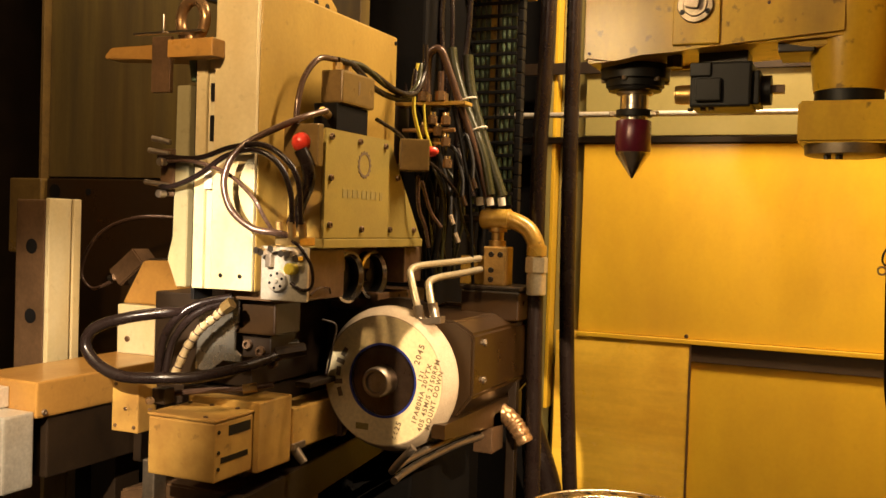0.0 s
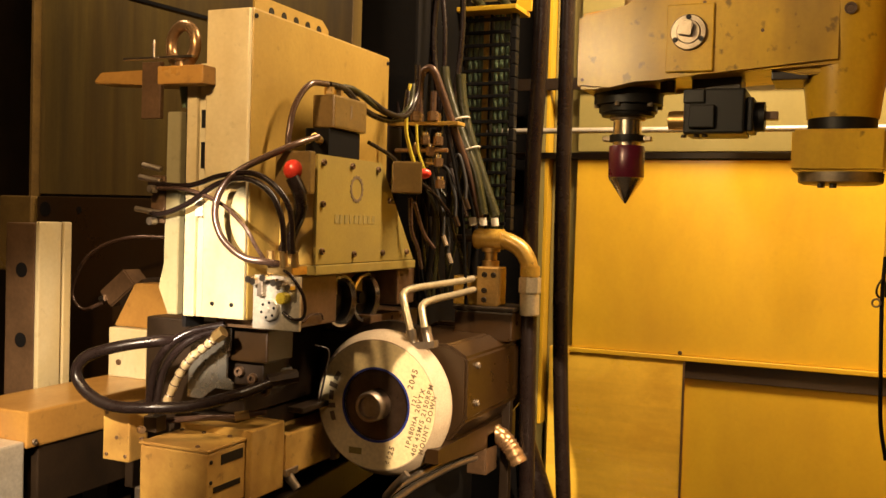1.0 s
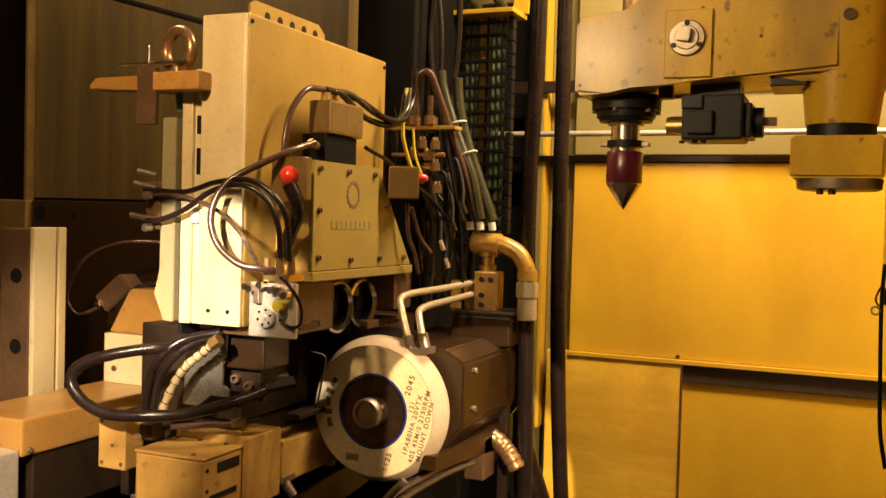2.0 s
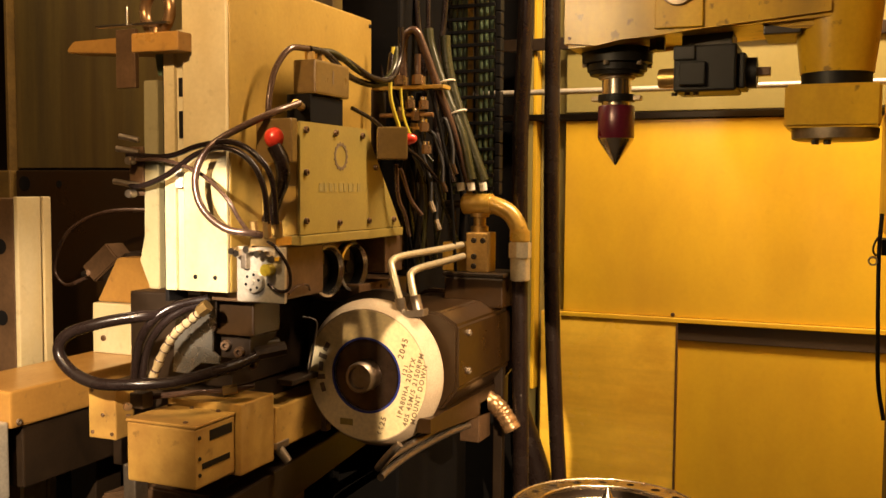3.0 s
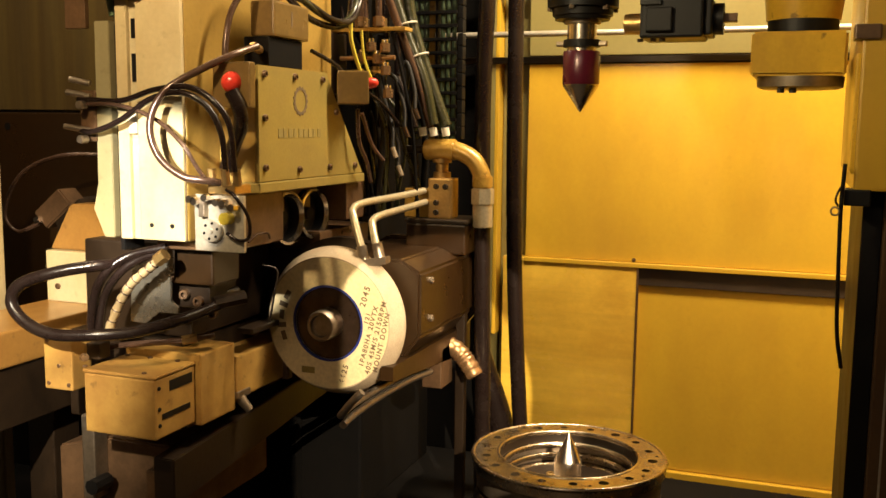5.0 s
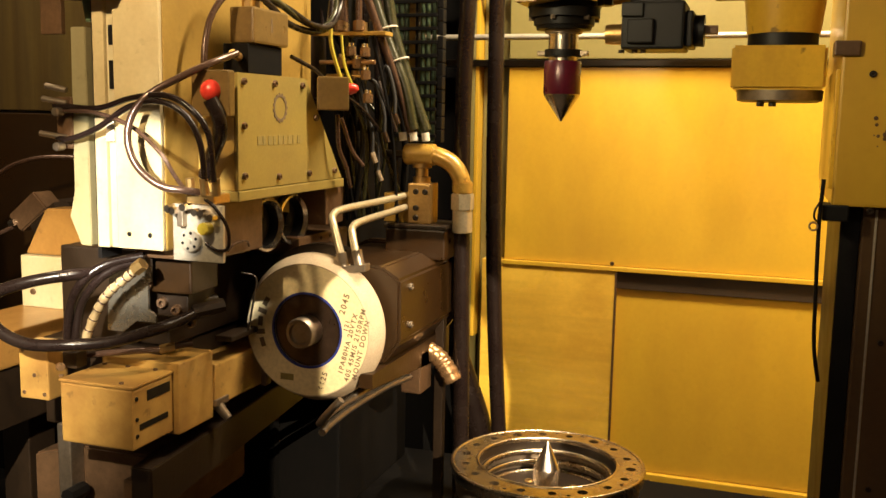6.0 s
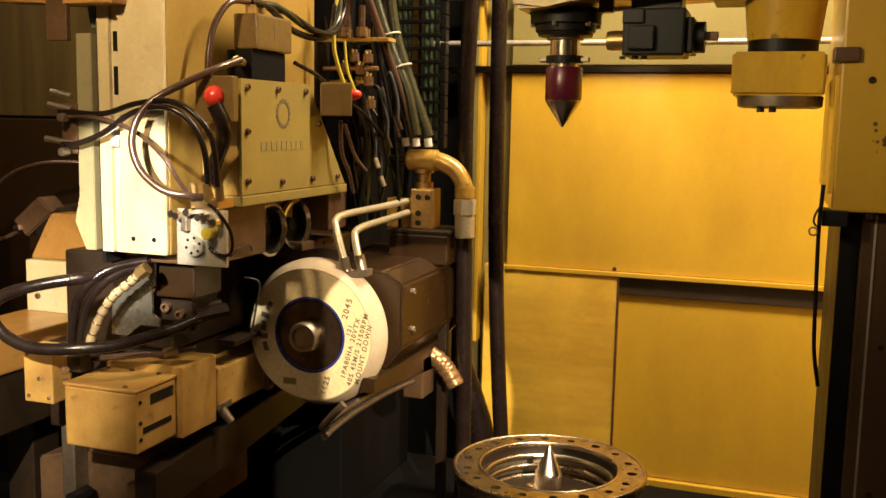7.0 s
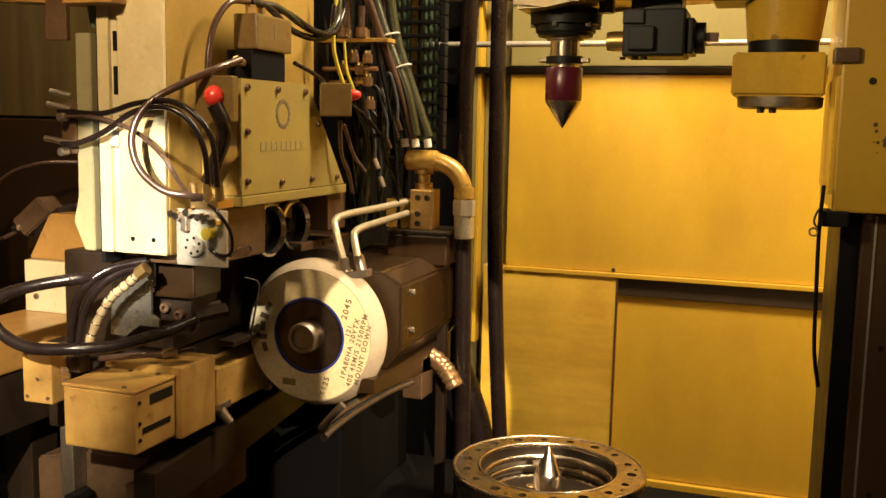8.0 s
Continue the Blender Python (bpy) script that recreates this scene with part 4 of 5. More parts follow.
def drilled_ring(c, ro, ri, h, holes, seg=72):
    """A flat ring with through holes, each (radius on the circle, angle, own radius)."""
    bm = bmesh.new()
    loops = [(0, 0, ro, seg), (0, 0, ri, seg)] + [(q * math.cos(a), q * math.sin(a), r, 14) for q, a, r in holes]
    edges = []
    for x, y, r, n in loops:
        vs = [bm.verts.new((c[0] + x + r * math.cos(6.283185 * i / n), c[1] + y + r * math.sin(6.283185 * i / n), c[2])) for i in range(n)]
        edges += [bm.edges.new((vs[i], vs[(i + 1) % n])) for i in range(n)]
    bmesh.ops.triangle_fill(bm, use_beauty=True, use_dissolve=False, edges=edges)
    g = bmesh.ops.extrude_face_region(bm, geom=bm.faces[:])
    bmesh.ops.translate(bm, verts=[v for v in g["geom"] if isinstance(v, bmesh.types.BMVert)], vec=(0, 0, -h))
    return bm


holes = [(0.213, 6.283185 * i / 18 + 0.1, 0.0105 if i % 3 else 0.013) for i in range(18)]
holes += [(0.225, 6.283185 * (i + 0.5) / 18 + 0.1, 0.005) for i in range(0, 18, 2)]
part("flange", drilled_ring((RX, RY, RZ), 0.247, 0.178, 0.03, holes), RINGSTEEL, ring)
part("rolled_edge", torus((RX, RY, RZ - 0.004), (0, 0, 1), 0.245, 0.0065, 96, 12), RINGSTEEL, ring, "bright rounded outer edge", True)
part("inner_lip", torus((RX, RY, RZ - 0.002), (0, 0, 1), 0.180, 0.005, 80, 10), RINGSTEEL, ring, "bright worn inner lip", True)
part("skirt", lathe((RX, RY, RZ - 0.03), (0, 0, -1), [(0, 0.24), (0.05, 0.235), (0.05, 0.172), (0, 0.176)], 72, closed=True), DULL, ring, "", True)
part("inner_wall", lathe((RX, RY, RZ - 0.01), (0, 0, -1), [(0, 0.1775), (0.12, 0.170), (0.12, 0.174), (0, 0.1785)], 64, closed=True), DARK, ring, "dark inner wall", True)
for i in range(4):
    part("inner_ridge", torus((RX, RY, RZ - 0.034 - 0.027 * i), (0, 0, 1), 0.166 - 0.003 * i, 0.0085, 64, 10), RINGSTEEL, ring, "rounded inner ridge", True)
fx = thing("work_fixture", (RX, RY, 0.42), "steel work fixture with a lower centre on the table", "fixture")
part("table", lathe((RX, RY, 0.42), (0, 0, 1), [(0, 0.30), (0.16, 0.30), (0.18, 0.28), (0.36, 0.235), (0.366, 0.15)], 64), DARK, fx, "dark turntable", True)
part("plate", lathe((RX, RY, 0.72), (0, 0, 1), [(0, 0.12), (0.055, 0.12), (0.062, 0.115), (0.062, 0.05)], 48), STEEL, fx, "", True)
for i in range(8):
    a = 6.283185 * i / 8
    part("bolt", bolt((RX + 0.085 * math.cos(a), RY + 0.085 * math.sin(a), 0.782), (0, 0, 1), 0.012, 0.008), BRASS, fx, smooth=True)
part("centre", lathe((RX, RY, 0.78), (0, 0, 1), [(0, 0.036), (0.072, 0.036), (0.076, 0.034), (0.145, 0.002)], 40), STEEL, fx, "pointed lower centre", True)

# ---- coolant plumbing ----
PY = 2.80
pump = thing("coolant_block", (-1.0, PY, 1.31), "brown coolant block with brass valve", "coolant valve")
part("base", box(-1.126, -0.93, PY - 0.06, PY + 0.10, 1.312, 1.405, 0.006), OIL, pump)
part("base_top", box(-1.13, -0.926, PY - 0.065, PY + 0.105, 1.406, 1.420, 0.004), DARK, pump)
part("valve_block", box(-1.058, -0.985, PY - 0.05, PY + 0.03, 1.42, 1.545, 0.005), BRASS, pump, "brass valve block")
part("side_block", box(-1.145, -1.06, PY - 0.03, PY + 0.03, 1.42, 1.512, 0.005), GOLDPAINT, pump)
part("stem", lathe((-1.03, PY, 1.545), (0, 0, 1), [(0, 0.028), (0.018, 0.028), (0.02, 0.02), (0.045, 0.02), (0.047, 0.03), (0.06, 0.03)], 24), BRASS, pump, "", True)
for x, z in ((-1.03, 1.52), (-1.03, 1.47), (-1.0, 1.52), (-1.03, 1.44), (-1.10, 1.47)):
    part("screw", bolt((x, PY - 0.05 if x > -1.06 else PY - 0.03, z), (0, -1, 0), 0.009, 0.006), DARK, pump, smooth=True)
elb = thing("elbow_pipe", (-0.96, PY, 1.55), "gold painted pipe elbow with hose coupling", "pipe")
part("elbow", tube([(-1.075, PY, 1.632), (-1.02, PY, 1.634), (-0.975, PY, 1.628), (-0.93, PY, 1.605), (-0.903, PY, 1.565), (-0.896, PY, 1.525)], 0.0275, 20), GOLDPAINT, elb, "", True)
part("socket", rod((-1.085, PY, 1.632), (-0.985, PY, 1.633), 0.033, seg=24, bevel=0.004), GOLDPAINT, elb, smooth=True)
part("socket", rod((-0.896, PY, 1.555), (-0.896, PY, 1.517), 0.032, seg=24, bevel=0.004), GOLDPAINT, elb, smooth=True)
part("union_nut", rod((-0.895, PY, 1.517), (-0.895, PY, 1.465), 0.036, seg=6, bevel=0.003), TUBING, elb, "hexagon nut", True)
part("ferrule", rod((-0.895, PY, 1.465), (-0.894, PY, 1.395), 0.031, seg=24, bevel=0.003), TUBING, elb, "", True)
part("side_tap", rod((-1.085, PY, 1.632), (-1.16, PY, 1.632), 0.012, seg=12), DARK, elb, "", True)
part("lever", rod((-1.12, PY, 1.632), (-1.115, PY, 1.52), 0.008, seg=8), DARK, elb, "", True)

hose_thing("upright_hose", [(-0.895, PY, 1.40), (-0.893, PY + 0.01, 1.1), (-0.89, PY + 0.02, 0.8), (-0.888, PY + 0.03, 0.42)], 0.025, RUBBER, "thick black rubber coolant hose hanging from the elbow", "hose", "upright hoses", seg=16)
h1 = thing("supply_hose", (-0.905, 2.9, 1.6), "thick black rubber hose with a steel end fitting", "hose", "upright hoses")
part("hose", tube([(-0.905, 2.87, 2.52), (-0.908, 2.87, 2.2), (-0.925, 2.88, 1.8), (-0.925, 2.90, 1.2), (-0.92, 2.92, 0.42)], 0.026, 16), RUBBER, h1, "", True)
part("ferrule", rod((-0.905, 2.87, 2.50), (-0.905, 2.87, 2.58), 0.028, seg=20, bevel=0.003), STEEL, h1, "", True)
part("nut", rod((-0.905, 2.87, 2.58), (-0.905, 2.87, 2.64), 0.032, seg=6), STEEL, h1, "", True)
part("pipe", rod((-0.905, 2.87, 2.64), (-0.905, 2.87, 3.4), 0.018, seg=16), DULL, h1, "", True)
lh = thing("long_hose", (-0.865, 3.0, 0.42), "long black rubber hose hanging to the bed", "hose", "upright hoses")
part("hose", tube([(-0.85, 2.98, 3.3), (-0.853, 2.98, 2.6), (-0.851, 2.98, 2.1), (-0.848, 2.98, 1.6), (-0.843, 3.0, 1.2), (-0.826, 3.02, 0.8), (-0.80, 3.03, 0.45)], 0.0255, 16), RUBBER, lh, "", True)
part("top_ferrule", rod((-0.85, 2.98, 3.28), (-0.85, 2.98, 3.4), 0.031, seg=20), STEEL, lh, "steel ferrule", True)
part("foot_ferrule", rod((-0.80, 3.03, 0.42), (-0.802, 3.03, 0.50), 0.031, seg=20), DULL, lh, "steel ferrule", True)
hose_thing("bed_hose", [(-0.985, 3.05, 0.93), (-0.95, 3.05, 0.84), (-0.905, 3.06, 0.7), (-0.88, 3.06, 0.55), (-0.87, 3.06, 0.42)], 0.045, RUBBER, "fat black hose curving to the bed", "hose", "upright hoses", seg=16)

nz = thing("coolant_nozzle", (-1.03, 2.35, 1.32), "pair of bent steel coolant pipes over the wheel", "nozzle")
part("pipe", tube([(-1.07, PY - 0.05, 1.505), (-1.105, 2.62, 1.495), (-1.134, 2.44, 1.487), (-1.138, 2.385, 1.475), (-1.124, 2.36, 1.45), (-1.085, 2.335, 1.36), (-1.075, 2.33, 1.335)], 0.0105, 14), TUBING, nz, "bent steel pipe", True)
part("pipe", tube([(-1.065, PY - 0.05, 1.470), (-1.075, 2.62, 1.462), (-1.081, 2.46, 1.455), (-1.084, 2.40, 1.445), (-1.072, 2.37, 1.425), (-1.041, 2.335, 1.36), (-1.035, 2.33, 1.335)], 0.0105, 14), TUBING, nz, "bent steel pipe", True)
part("clamp", slab([(-1.10, 1.322), (-1.10, 1.340), (-1.01, 1.356), (-1.01, 1.336)], "y", 2.315, 2.35, bevel=0.002), DULL, nz)
for x, z in ((-1.078, 1.335), (-1.032, 1.345)):
    part("tip", rod((x - 0.012, 2.333, z + 0.045), (x, 2.332, z), 0.0145, seg=14), DULL, nz, smooth=True)
ln = thing("lower_nozzle", (-1.0, 2.5, 0.95), "two bent steel coolant pipes below the wheel", "nozzle")
part("pipe", tube([(-1.0, 2.70, 0.995), (-1.05, 2.5, 0.975), (-1.085, 2.30, 0.955), (-1.09, 2.22, 0.942), (-1.085, 2.20, 0.945), (-1.06, 2.195, 0.975), (-1.025, 2.20, 1.014)], 0.0105, 14), DULL, ln, "", True)
part("pipe", tube([(-1.0, 2.72, 0.955), (-1.049, 2.60, 0.945), (-1.085, 2.42, 0.928), (-1.095, 2.28, 0.915), (-1.09, 2.22, 0.91)], 0.0105, 14), DULL, ln, "", True)
part("block", box(-1.045, -0.98, 2.68, 2.78, 0.90, 1.03, 0.005), BROWN, ln)
part("corrugated_hose", tube([(-1.04, 2.76, 1.02), (-1.0, 2.775, 1.02), (-0.962, 2.78, 1.0), (-0.930, 2.78, 0.965), (-0.905, 2.78, 0.925)], 0.029, 14, 8, ripple=0.0012, pitch=0.012), WORNBRASS, ln, "ribbed silver hose", True)
part("post", box(-0.985, -0.955, 2.82, 2.85, 0.42, 1.3, 0.003), DARK, ln)

# ---- energy chain ----
ch = thing("energy_chain", (-1.2, 3.2, 1.6), "black energy chain ladder with green cables inside", "cable chain")
for x in (-1.305, -1.105):
    for i in range(17):
        part("link", box(x - 0.010, x + 0.010, 3.17, 3.205, 1.66 + 0.046 * i, 1.703 + 0.046 * i, 0.003), BLACK, ch)
for i in range(17):
    part("crossbar", box(-1.295, -1.115, 3.160, 3.172, 1.676 + 0.046 * i, 1.688 + 0.046 * i, 0.002), BLACK, ch)
part("brass_strip", box(-1.222, -1.200, 3.176, 3.182, 1.66, 2.438, 0.001), GOLDPAINT, ch, "yellow flat cable")
part("separator", box(-1.196, -1.190, 3.172, 3.22, 1.66, 2.438, 0.001), BLACK, ch)
for x in (-1.280, -1.258, -1.238, -1.178, -1.158, -1.136):
    part("cable", tube([(x, 3.192, 1.66), (x + 0.002, 3.192, 2.1), (x, 3.192, 2.438)], 0.0085), CABLEGREEN, ch, "green cable", True)
br = thing("chain_bracket", (-1.2, 3.15, 2.433), "yellow bracket with brass hose fittings on top", "bracket")
part("shelf", box(-1.38, -1.075, 3.10, 3.26, 2.438, 2.455, 0.003), WALLPAINT, br)
part("upright", slab([(-1.12, 2.455), (-1.09, 2.653), (-1.085, 3.1), (-1.04, 3.1), (-1.06, 2.455)], "y", 3.22, 3.235), WALLPAINT, br)
part("plate", box(-1.32, -1.09, 3.24, 3.25, 2.503, 3.1, 0.002), SHADEDPAINT, br)
for x in (-1.27, -1.175):
    f = part("fitting", rod((x, 3.18, 2.563), (x, 3.18, 2.603), 0.021, seg=6), BRASS, br, "brass fitting", True)
    part("nut", rod((x, 3.18, 2.603), (x, 3.18, 2.638), 0.016, seg=12), BRASS, f, smooth=True)
    part("hose", tube([(x, 3.18, 2.563), (x + 0.005, 3.17, 2.513), (x + 0.04, 3.16, 2.473), (x + 0.05, 3.15, 2.456)], 0.015), GREEN, f, "green hose", True)

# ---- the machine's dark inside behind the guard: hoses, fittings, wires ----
solid("rear_bulkhead", box(-1.6, -1.33, 2.95, 3.0, 0.42, 3.35, 0.003), VOID, "rear bulkhead of the machine head, blackened as if unlit", "panel", kind="structure")
tray = thing("fitting_bracket", (-1.2, 2.7, 1.95), "narrow cream bracket carrying brass hose fittings", "bracket")
part("plate", box(-1.36, -1.10, 2.66, 2.72, 1.985, 1.997, 0.002), GOLDPAINT, tray)
part("hanger", box(-1.37, -1.33, 2.60, 2.74, 1.80, 1.984, 0.003), DARK, tray)
for x, z in ((-1.245, 1.997), (-1.185, 1.997), (-1.26, 1.89), (-1.21, 1.855), (-1.19, 1.89), (-1.24, 1.89)):
    f = part("fitting", rod((x, 2.69, z), (x, 2.69, z + 0.028), 0.013, seg=6), BRASS, tray, "brass fitting", True)
part("pipe", tube([(-1.30, 2.68, 1.868), (-1.24, 2.68, 1.87), (-1.19, 2.68, 1.866)], 0.005), BRASS, tray, "", True)


def arch(pts, r, m, label, group="hoses behind the guard"):
    return hose_thing("hose", pts, r, m, label, "hose", group)


arch([(-1.245, 2.69, 1.98), (-1.247, 2.69, 2.12), (-1.235, 2.69, 2.16), (-1.205, 2.69, 2.165), (-1.185, 2.70, 2.12), (-1.145, 2.72, 2.0), (-1.09, 2.74, 1.84), (-1.05, 2.75, 1.70)], 0.013, COPPER, "brown hose arching over the fitting bracket")
arch([(-1.19, 2.75, 2.18), (-1.179, 2.750, 2.118), (-1.131, 2.750, 1.982), (-1.073, 2.750, 1.845), (-1.04, 2.750, 1.709)], 0.016, GREEN, "thick green hose running down to the coolant block")
arch([(-1.145, 2.78, 2.16), (-1.140, 2.780, 2.10), (-1.120, 2.780, 2.001), (-1.072, 2.780, 1.864), (-1.010, 2.780, 1.705)], 0.017, GREEN, "thick green hose running down to the coolant block")
arch([(-1.14, 2.70, 1.85), (-1.11, 2.70, 1.78), (-1.08, 2.70, 1.70)], 0.010, RUBBER, "black hose running down to the coolant block")
for x in (-1.08, -1.045, -1.005):
    solid("hose_end", rod((x, 2.755, 1.70), (x + 0.004, 2.755, 1.675), 0.012, seg=12), WHITE, "pale crimped hose end", "fitting", "hose ends", smooth=True)
arch([(-1.24, 2.11, 2.035), (-1.23, 2.18, 2.03), (-1.22, 2.28, 1.985), (-1.22, 2.42, 1.975), (-1.22, 2.52, 2.0), (-1.225, 2.56, 2.08)], 0.009, RUBBER, "black hose from the junction block to the rear")
arch([(-1.24, 2.15, 2.035), (-1.225, 2.22, 2.035), (-1.21, 2.33, 2.0), (-1.21, 2.46, 1.99), (-1.21, 2.54, 2.03), (-1.215, 2.57, 2.1)], 0.009, GREEN, "green hose from the junction block to the rear")
arch([(-1.24, 2.17, 2.035), (-1.22, 2.26, 2.025), (-1.20, 2.38, 1.99), (-1.20, 2.50, 2.0), (-1.205, 2.575, 2.07), (-1.205, 2.58, 2.16)], 0.009, RUBBER, "black hose from the junction block to the rear")
arch([(-1.24, 2.10, 2.035), (-1.25, 2.03, 2.025), (-1.26, 1.98, 1.97), (-1.262, 1.955, 1.90), (-1.262, 1.95, 1.83)], 0.008, COPPER, "copper brown tube bending down from the junction block")
arch([(-1.22, 2.56, 2.10), (-1.225, 2.55, 1.98), (-1.22, 2.56, 1.92), (-1.205, 2.60, 1.83)], 0.006, YELLOWWIRE, "yellow cable hanging behind the guard", "cables behind the guard")
arch([(-1.205, 2.58, 1.98), (-1.20, 2.59, 1.9), (-1.185, 2.62, 1.83)], 0.004, YELLOWWIRE, "yellow cable hanging behind the guard", "cables behind the guard")
arch([(-1.22, 2.30, 1.90), (-1.20, 2.40, 1.87), (-1.19, 2.48, 1.83), (-1.15, 2.6, 1.77), (-1.12, 2.68, 1.70)], 0.006, RUBBER, "black cable from the junction block to the signal lamp")
arch([(-1.16, 2.46, 1.75), (-1.165, 2.48, 1.66), (-1.16, 2.52, 1.60), (-1.165, 2.56, 1.54)], 0.006, COPPER, "brown tube below the signal lamp")
arch([(-1.19, 2.55, 1.74), (-1.18, 2.6, 1.65), (-1.15, 2.62, 1.60)], 0.006, COPPER, "brown tube below the signal lamp")
# small dark hoses and bright fittings in the gap behind the guard
rnd = random.Random(5)
for k in range(16):
    x, y = -1.30 + 0.20 * rnd.random(), 2.64 + 0.22 * rnd.random()
    z = 1.985
    arch([(x, y, z), (x + rnd.uniform(-0.03, 0.05), y + 0.02, z - 0.14), (x + rnd.uniform(-0.03, 0.08), y + 0.03, z - 0.30), (x + rnd.uniform(0, 0.08), y + 0.05, z - 0.56)], rnd.uniform(0.005, 0.011), rnd.choice([VOID, BLACK, VOID, GREEN]), "dark thin hose hanging behind the guard")
for k in range(7):
    y = 2.80 + 0.1 * rnd.random()
    x = -1.42 + 0.26 * k / 7
    arch([(x, y, 3.39), (x + rnd.uniform(-0.03, 0.03), y, 2.65), (x + rnd.uniform(-0.03, 0.03), y, 2.30), (x + rnd.uniform(-0.02, 0.03), y - 0.03, 2.0), (x, y - 0.03, 1.7)], rnd.uniform(0.006, 0.012), rnd.choice([RUBBER, RUBBER, GREEN]), "dark hose rising behind the head")
fit = thing("hose_manifold", (-1.19, 2.68, 1.80), "row of brass and steel hose unions behind the guard", "manifold")
part("rail", rod((-1.31, 2.655, 1.906), (-1.13, 2.655, 1.906), 0.007, seg=12), WORNBRASS, fit, "thin brass rail", True)
for x, z in ((-1.235, 1.906), (-1.185, 1.902), (-1.205, 1.938), (-1.16, 1.935), (-1.158, 1.868), (-1.15, 1.80)):
    u = part("union", rod((x, 2.65, z - 0.014), (x, 2.65, z + 0.014), 0.015, seg=6, bevel=0.002), WORNBRASS, fit, "brass union nut", True)
    part("collar", rod((x, 2.65, z + 0.014), (x, 2.65, z + 0.024), 0.011, seg=14), STEEL, u, smooth=True)
for x, z in ((-1.245, 2.02), (-1.185, 2.02)):
    part("riser", rod((x, 2.66, 1.998), (x, 2.66, z + 0.07), 0.010, seg=12), COPPER, fit, "brown riser tube", True)
    part("nut", rod((x, 2.66, 1.998), (x, 2.66, 2.028), 0.018, seg=6, bevel=0.002), WORNBRASS, fit, smooth=True)
for k, (x, y, z) in enumerate(((-1.10, 2.66, 1.70), (-1.13, 2.64, 1.64), (-1.075, 2.68, 1.755), (-1.12, 2.66, 1.585))):
    part("crimp", rod((x, y, z), (x + 0.012, y, z - 0.03), 0.008, seg=10), DULL if k % 2 else HUBSTEEL, fit, "bright crimped end", True)
    part("stub_hose", tube([(x, y, z), (x - 0.01, y + 0.02, z + 0.06), (x - 0.04, y + 0.03, z + 0.14), (x - 0.06, y + 0.02, 1.86)], 0.007), BLACK, fit, "", True)
for c, ax in (((-1.138, 2.765, 2.012), (0.3, 0, -1)), ((-1.098, 2.765, 1.915), (0.4, 0, -1))):
    solid("cable_tie", torus(c, ax, 0.032, 0.003, 24, 6), WHITE, "pale cable tie round the green hoses", "cable tie", "cable ties", smooth=True)

# loop of hoses round the front cover
FRONT = "hoses round the front cover"
arch([(-1.205, 2.0, 1.888), (-1.222, 1.920, 1.862), (-1.258, 1.860, 1.830), (-1.313, 1.810, 1.787), (-1.344, 1.790, 1.740), (-1.349, 1.780, 1.684), (-1.325, 1.780, 1.628), (-1.274, 1.790, 1.588), (-1.225, 1.810, 1.579), (-1.200, 1.840, 1.572)], 0.0085, COPPER, "dark glossy hose looping in front of the cover", FRONT)
arch([(-1.600, 1.84, 1.689), (-1.549, 1.830, 1.683), (-1.461, 1.820, 1.710), (-1.366, 1.810, 1.759), (-1.277, 1.800, 1.772), (-1.219, 1.810, 1.742), (-1.190, 1.820, 1.681), (-1.187, 1.83, 1.60)], 0.007, RUBBER, "black hose arching over the front cover", FRONT)
arch([(-1.596, 1.84, 1.760), (-1.467, 1.830, 1.755), (-1.366, 1.820, 1.779), (-1.262, 1.800, 1.785), (-1.197, 1.800, 1.755), (-1.162, 1.810, 1.700), (-1.157, 1.82, 1.60)], 0.007, RUBBER, "black hose arching over the front cover", FRONT)
arch([(-1.588, 1.84, 1.747), (-1.467, 1.820, 1.745), (-1.360, 1.810, 1.715), (-1.280, 1.800, 1.660), (-1.251, 1.810, 1.611), (-1.235, 1.83, 1.575)], 0.005, COPPER, "thin copper brown tube crossing the cover", FRONT)
arch([(-1.205, 1.885, 1.78), (-1.19, 1.895, 1.74), (-1.20, 1.915, 1.70), (-1.235, 1.94, 1.655), (-1.27, 1.96, 1.60)], 0.017, RUBBER, "thick black cable below the signal lamp", FRONT)
clus = thing("hose_connector", (-1.58, 1.84, 1.7), "cluster of steel hose connectors beside the cover strip", "connector")
part("block", box(-1.60, -1.555, 1.85, 1.90, 1.66, 1.78, 0.004), BROWN, clus)
for z, l in ((1.795, 0.05), (1.765, 0.06), (1.685, 0.07)):
    part("tube_end", rod((-1.56, 1.84, z), (-1.56 - l, 1.83, z + 0.01), 0.007, seg=10), DULL, clus, smooth=True)
for z in (1.745, 1.665):
    part("cap", rod((-1.575, 1.84, z), (-1.575, 1.815, z), 0.010, seg=14, bevel=0.002), DULL, clus, "pale round cap", True)
hose_thing("power_hose", [(-1.387, 1.880, 1.412), (-1.464, 1.850, 1.393), (-1.506, 1.820, 1.361), (-1.540, 1.810, 1.306), (-1.557, 1.810, 1.222), (-1.557, 1.815, 1.19)], 0.011, RUBBER, "glossy black hose bending down under the head", "hose", "hoses under the head")
hose_thing("power_hose", [(-1.387, 1.880, 1.402), (-1.448, 1.860, 1.383), (-1.490, 1.840, 1.352), (-1.529, 1.830, 1.296), (-1.540, 1.820, 1.221), (-1.54, 1.825, 1.19)], 0.011, RUBBER, "glossy black hose bending down under the head", "hose", "hoses under the head")
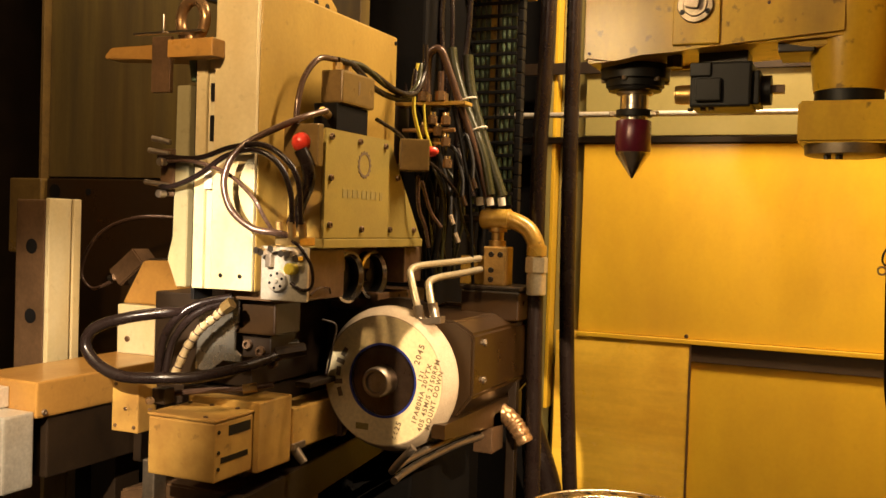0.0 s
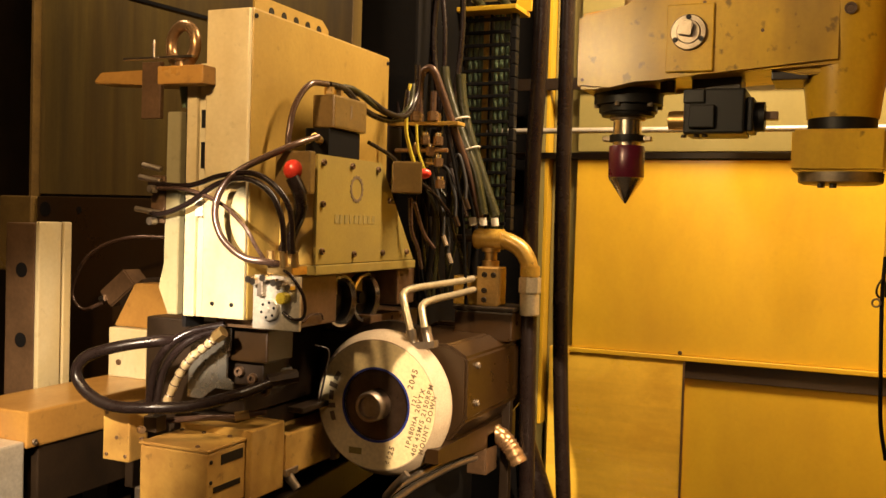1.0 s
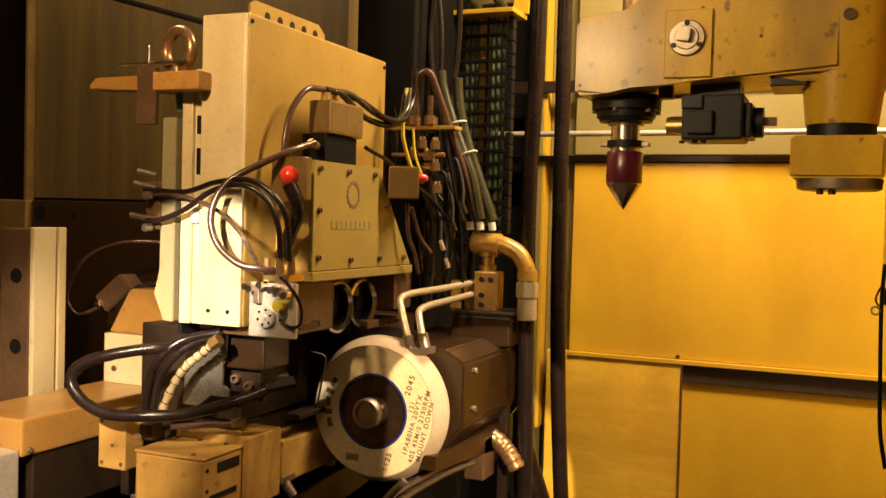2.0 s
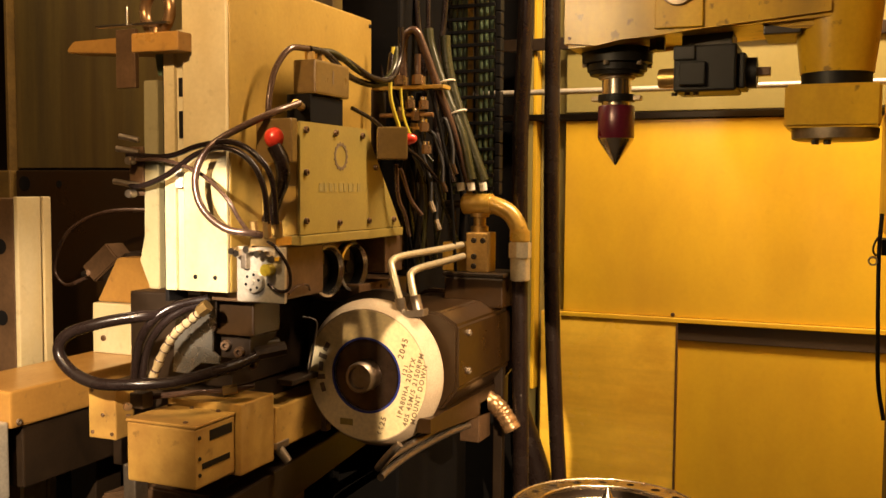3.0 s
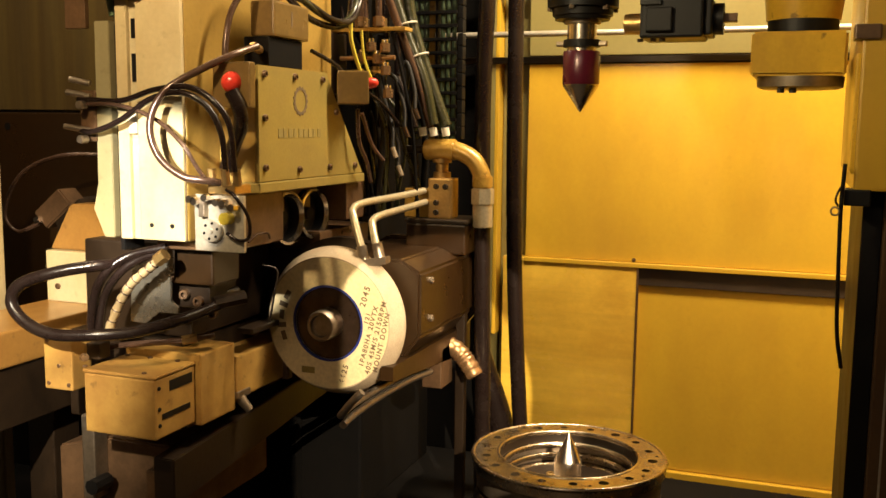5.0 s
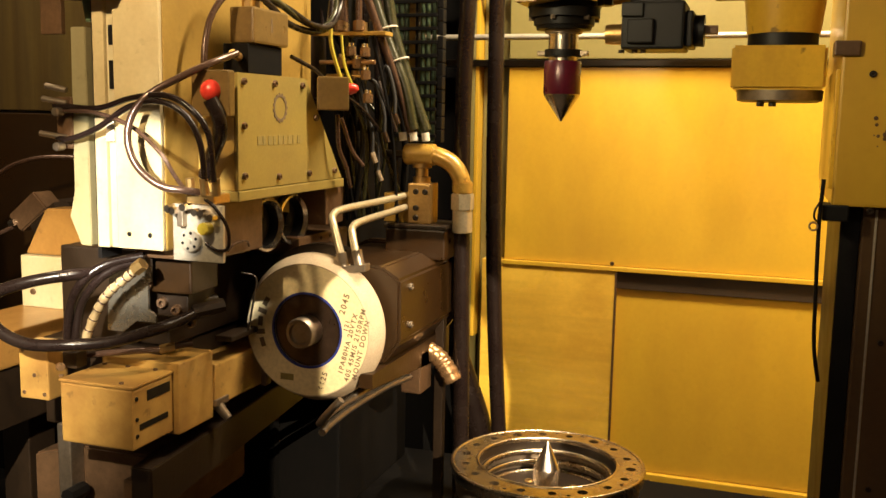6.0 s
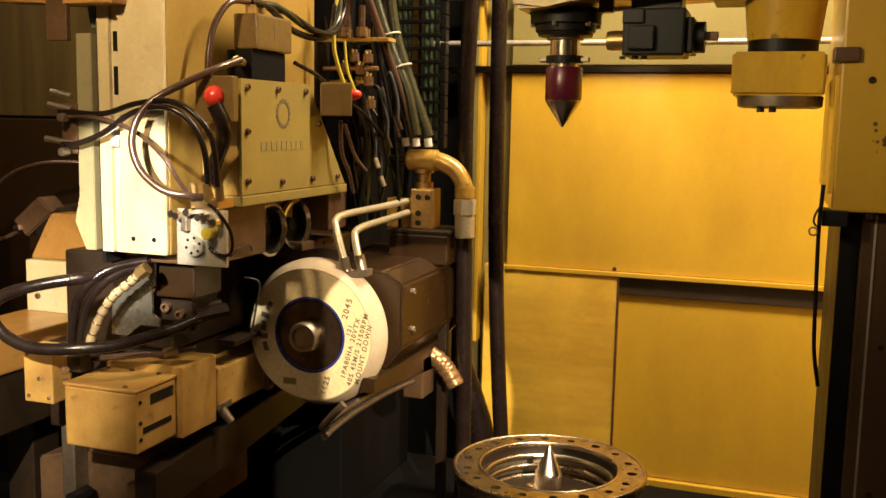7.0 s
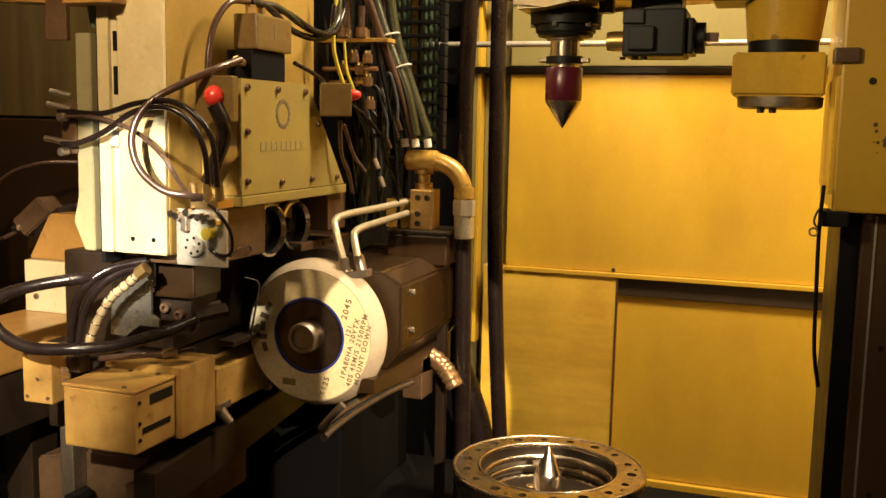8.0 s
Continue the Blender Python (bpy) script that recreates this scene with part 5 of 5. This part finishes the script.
hose_thing("looped_hose", [(-1.50, 1.83, 1.372), (-1.529, 1.800, 1.370), (-1.608, 1.750, 1.355), (-1.680, 1.720, 1.327), (-1.698, 1.710, 1.284), (-1.659, 1.710, 1.241), (-1.588, 1.720, 1.216), (-1.501, 1.750, 1.216), (-1.431, 1.800, 1.218), (-1.372, 1.870, 1.233), (-1.345, 1.94, 1.245), (-1.32, 2.01, 1.262)], 0.0145, RUBBER, "thick glossy black hose in a wide loop", "hose", "hoses under the head", seg=14)
sh = thing("flexible_conduit", (-1.45, 1.86, 1.22), "segmented pale gold flexible conduit under the head", "conduit")
part("conduit", tube([(-1.369, 1.840, 1.397), (-1.409, 1.840, 1.365), (-1.458, 1.840, 1.327), (-1.496, 1.840, 1.276), (-1.532, 1.840, 1.205)], 0.0105, 12, 8, ripple=0.0011, pitch=0.022), MESH, sh, "", True)
line = curve_points([(-1.369, 1.840, 1.397), (-1.409, 1.840, 1.365), (-1.458, 1.840, 1.327), (-1.496, 1.840, 1.276), (-1.532, 1.840, 1.205)], 8)
for k in range(2, len(line) - 2, 3):
    part("band", torus(line[k], line[k + 1] - line[k - 1], 0.0110, 0.0017, 18, 6), COPPER, sh, "dark band", True)
part("end_nut", rod((-1.362, 1.842, 1.402), (-1.385, 1.84, 1.385), 0.016, seg=6), BRASS, sh, "", True)
tn = thing("oil_pipes", (-1.5, 1.9, 1.15), "thin brass oil pipes over the cover box", "pipe")
part("pipe", tube([(-1.60, 1.90, 1.145), (-1.50, 1.92, 1.16), (-1.40, 1.95, 1.17), (-1.34, 2.0, 1.18)], 0.008), COPPER, tn, "", True)
part("union", rod((-1.40, 1.95, 1.17), (-1.37, 1.97, 1.175), 0.012, seg=6), BRASS, tn, "", True)
part("knob", rod((-1.575, 1.80, 1.145), (-1.560, 1.79, 1.148), 0.010, seg=14, bevel=0.002), WORNBRASS, tn, "round brass plug", True)
part("tee", box(-1.60, -1.56, 1.84, 1.88, 1.13, 1.17, 0.003), DARK, tn)
tap = thing("drain_cock", (-1.33, 2.15, 0.96), "pale worn drain cock under the cover box", "tap")
part("body", rod((-1.36, 2.12, 1.0), (-1.32, 2.13, 0.95), 0.017, 0.011, seg=14), DULL, tap, "", True)
part("handle", box(-1.36, -1.335, 2.10, 2.16, 0.985, 1.005, 0.003), DULL, tap)

# unseen lamp bodies, added to go with the lights
lb = thing("tube_lamp", (0.05, 2.72, 3.345), "ceiling tube lamp of the machine cabin", "lamp")
part("housing", box(-0.85, 0.75, 2.62, 2.80, 3.345, 3.395, 0.004), PALE, lb)
lb = thing("tube_lamp", (-2.25, 2.08, 3.165), "short tube lamp over the way cover", "lamp")
part("housing", box(-2.60, -1.90, 2.02, 2.14, 3.175, 3.22, 0.004), PALE, lb)
for x in (-2.5, -2.0):
    part("hanger", rod((x, 2.08, 3.22), (x, 2.08, 3.40), 0.008, seg=10), DULL, lb, "", True)
wl = thing("unseen_lamp", (0.56, 0.47, 2.02), "unseen lamp body added with a flap to shape the wheel's light", "lamp")
beam_dir = Vector((-1.24, 1.75, -0.88)).normalized()
lamp_at = Vector((0.50, 0.55, 2.00))
part("housing", lathe(lamp_at - beam_dir * 0.02, -beam_dir, [(0, 0.045), (0.01, 0.05), (0.10, 0.05), (0.13, 0.03)], 28), BLACK, wl, "", True)
part("pole", rod(lamp_at - beam_dir * 0.09, (0.56, 0.47, 3.5), 0.012, seg=12), DULL, wl, "", True)
edge = Vector((0.2065, 0.865, 0))
out = Vector((-0.727, -0.687, 0))
# out of view, added to give the wheel a straight shadow edge
part("flap", slab([(edge.x, edge.y), (edge.x + 0.10 * out.x, edge.y + 0.10 * out.y), (edge.x + 0.10 * out.x + 0.002, edge.y + 0.10 * out.y - 0.003), (edge.x + 0.002, edge.y - 0.003)], "z", 1.70, 2.05), BLACK, wl, "added sheet that cuts the light across the wheel")
part("flap_arm", rod((edge.x + 0.08 * out.x, edge.y + 0.08 * out.y, 2.045), lamp_at - beam_dir * 0.05 + Vector((0, 0, 0.05)), 0.005, seg=8), DULL, wl, "", True)
# twin body added out of view; the actual lamps are unknown
tw = thing("unseen_lamp", (-1.04, 0.25, 2.07), "unseen twin lamp body added for the two left spots", "lamp")
part("bar", rod((-1.10, 0.20, 2.10), (-0.96, 0.20, 2.10), 0.012, seg=12), DULL, tw, "", True)
part("pole", rod((-1.03, 0.20, 2.10), (-1.03, 0.20, 3.5), 0.012, seg=12), DULL, tw, "", True)
for eye, aim in (((-1.0, 0.30, 2.05), (-1.42, 1.86, 1.53)), ((-1.06, 0.28, 2.05), (-1.88, 1.85, 1.15))):
    d = (Vector(aim) - Vector(eye)).normalized()
    part("housing", lathe(Vector(eye) - d * 0.015, -d, [(0, 0.026), (0.01, 0.028), (0.08, 0.028), (0.10, 0.015)], 24), BLACK, tw, "", True)
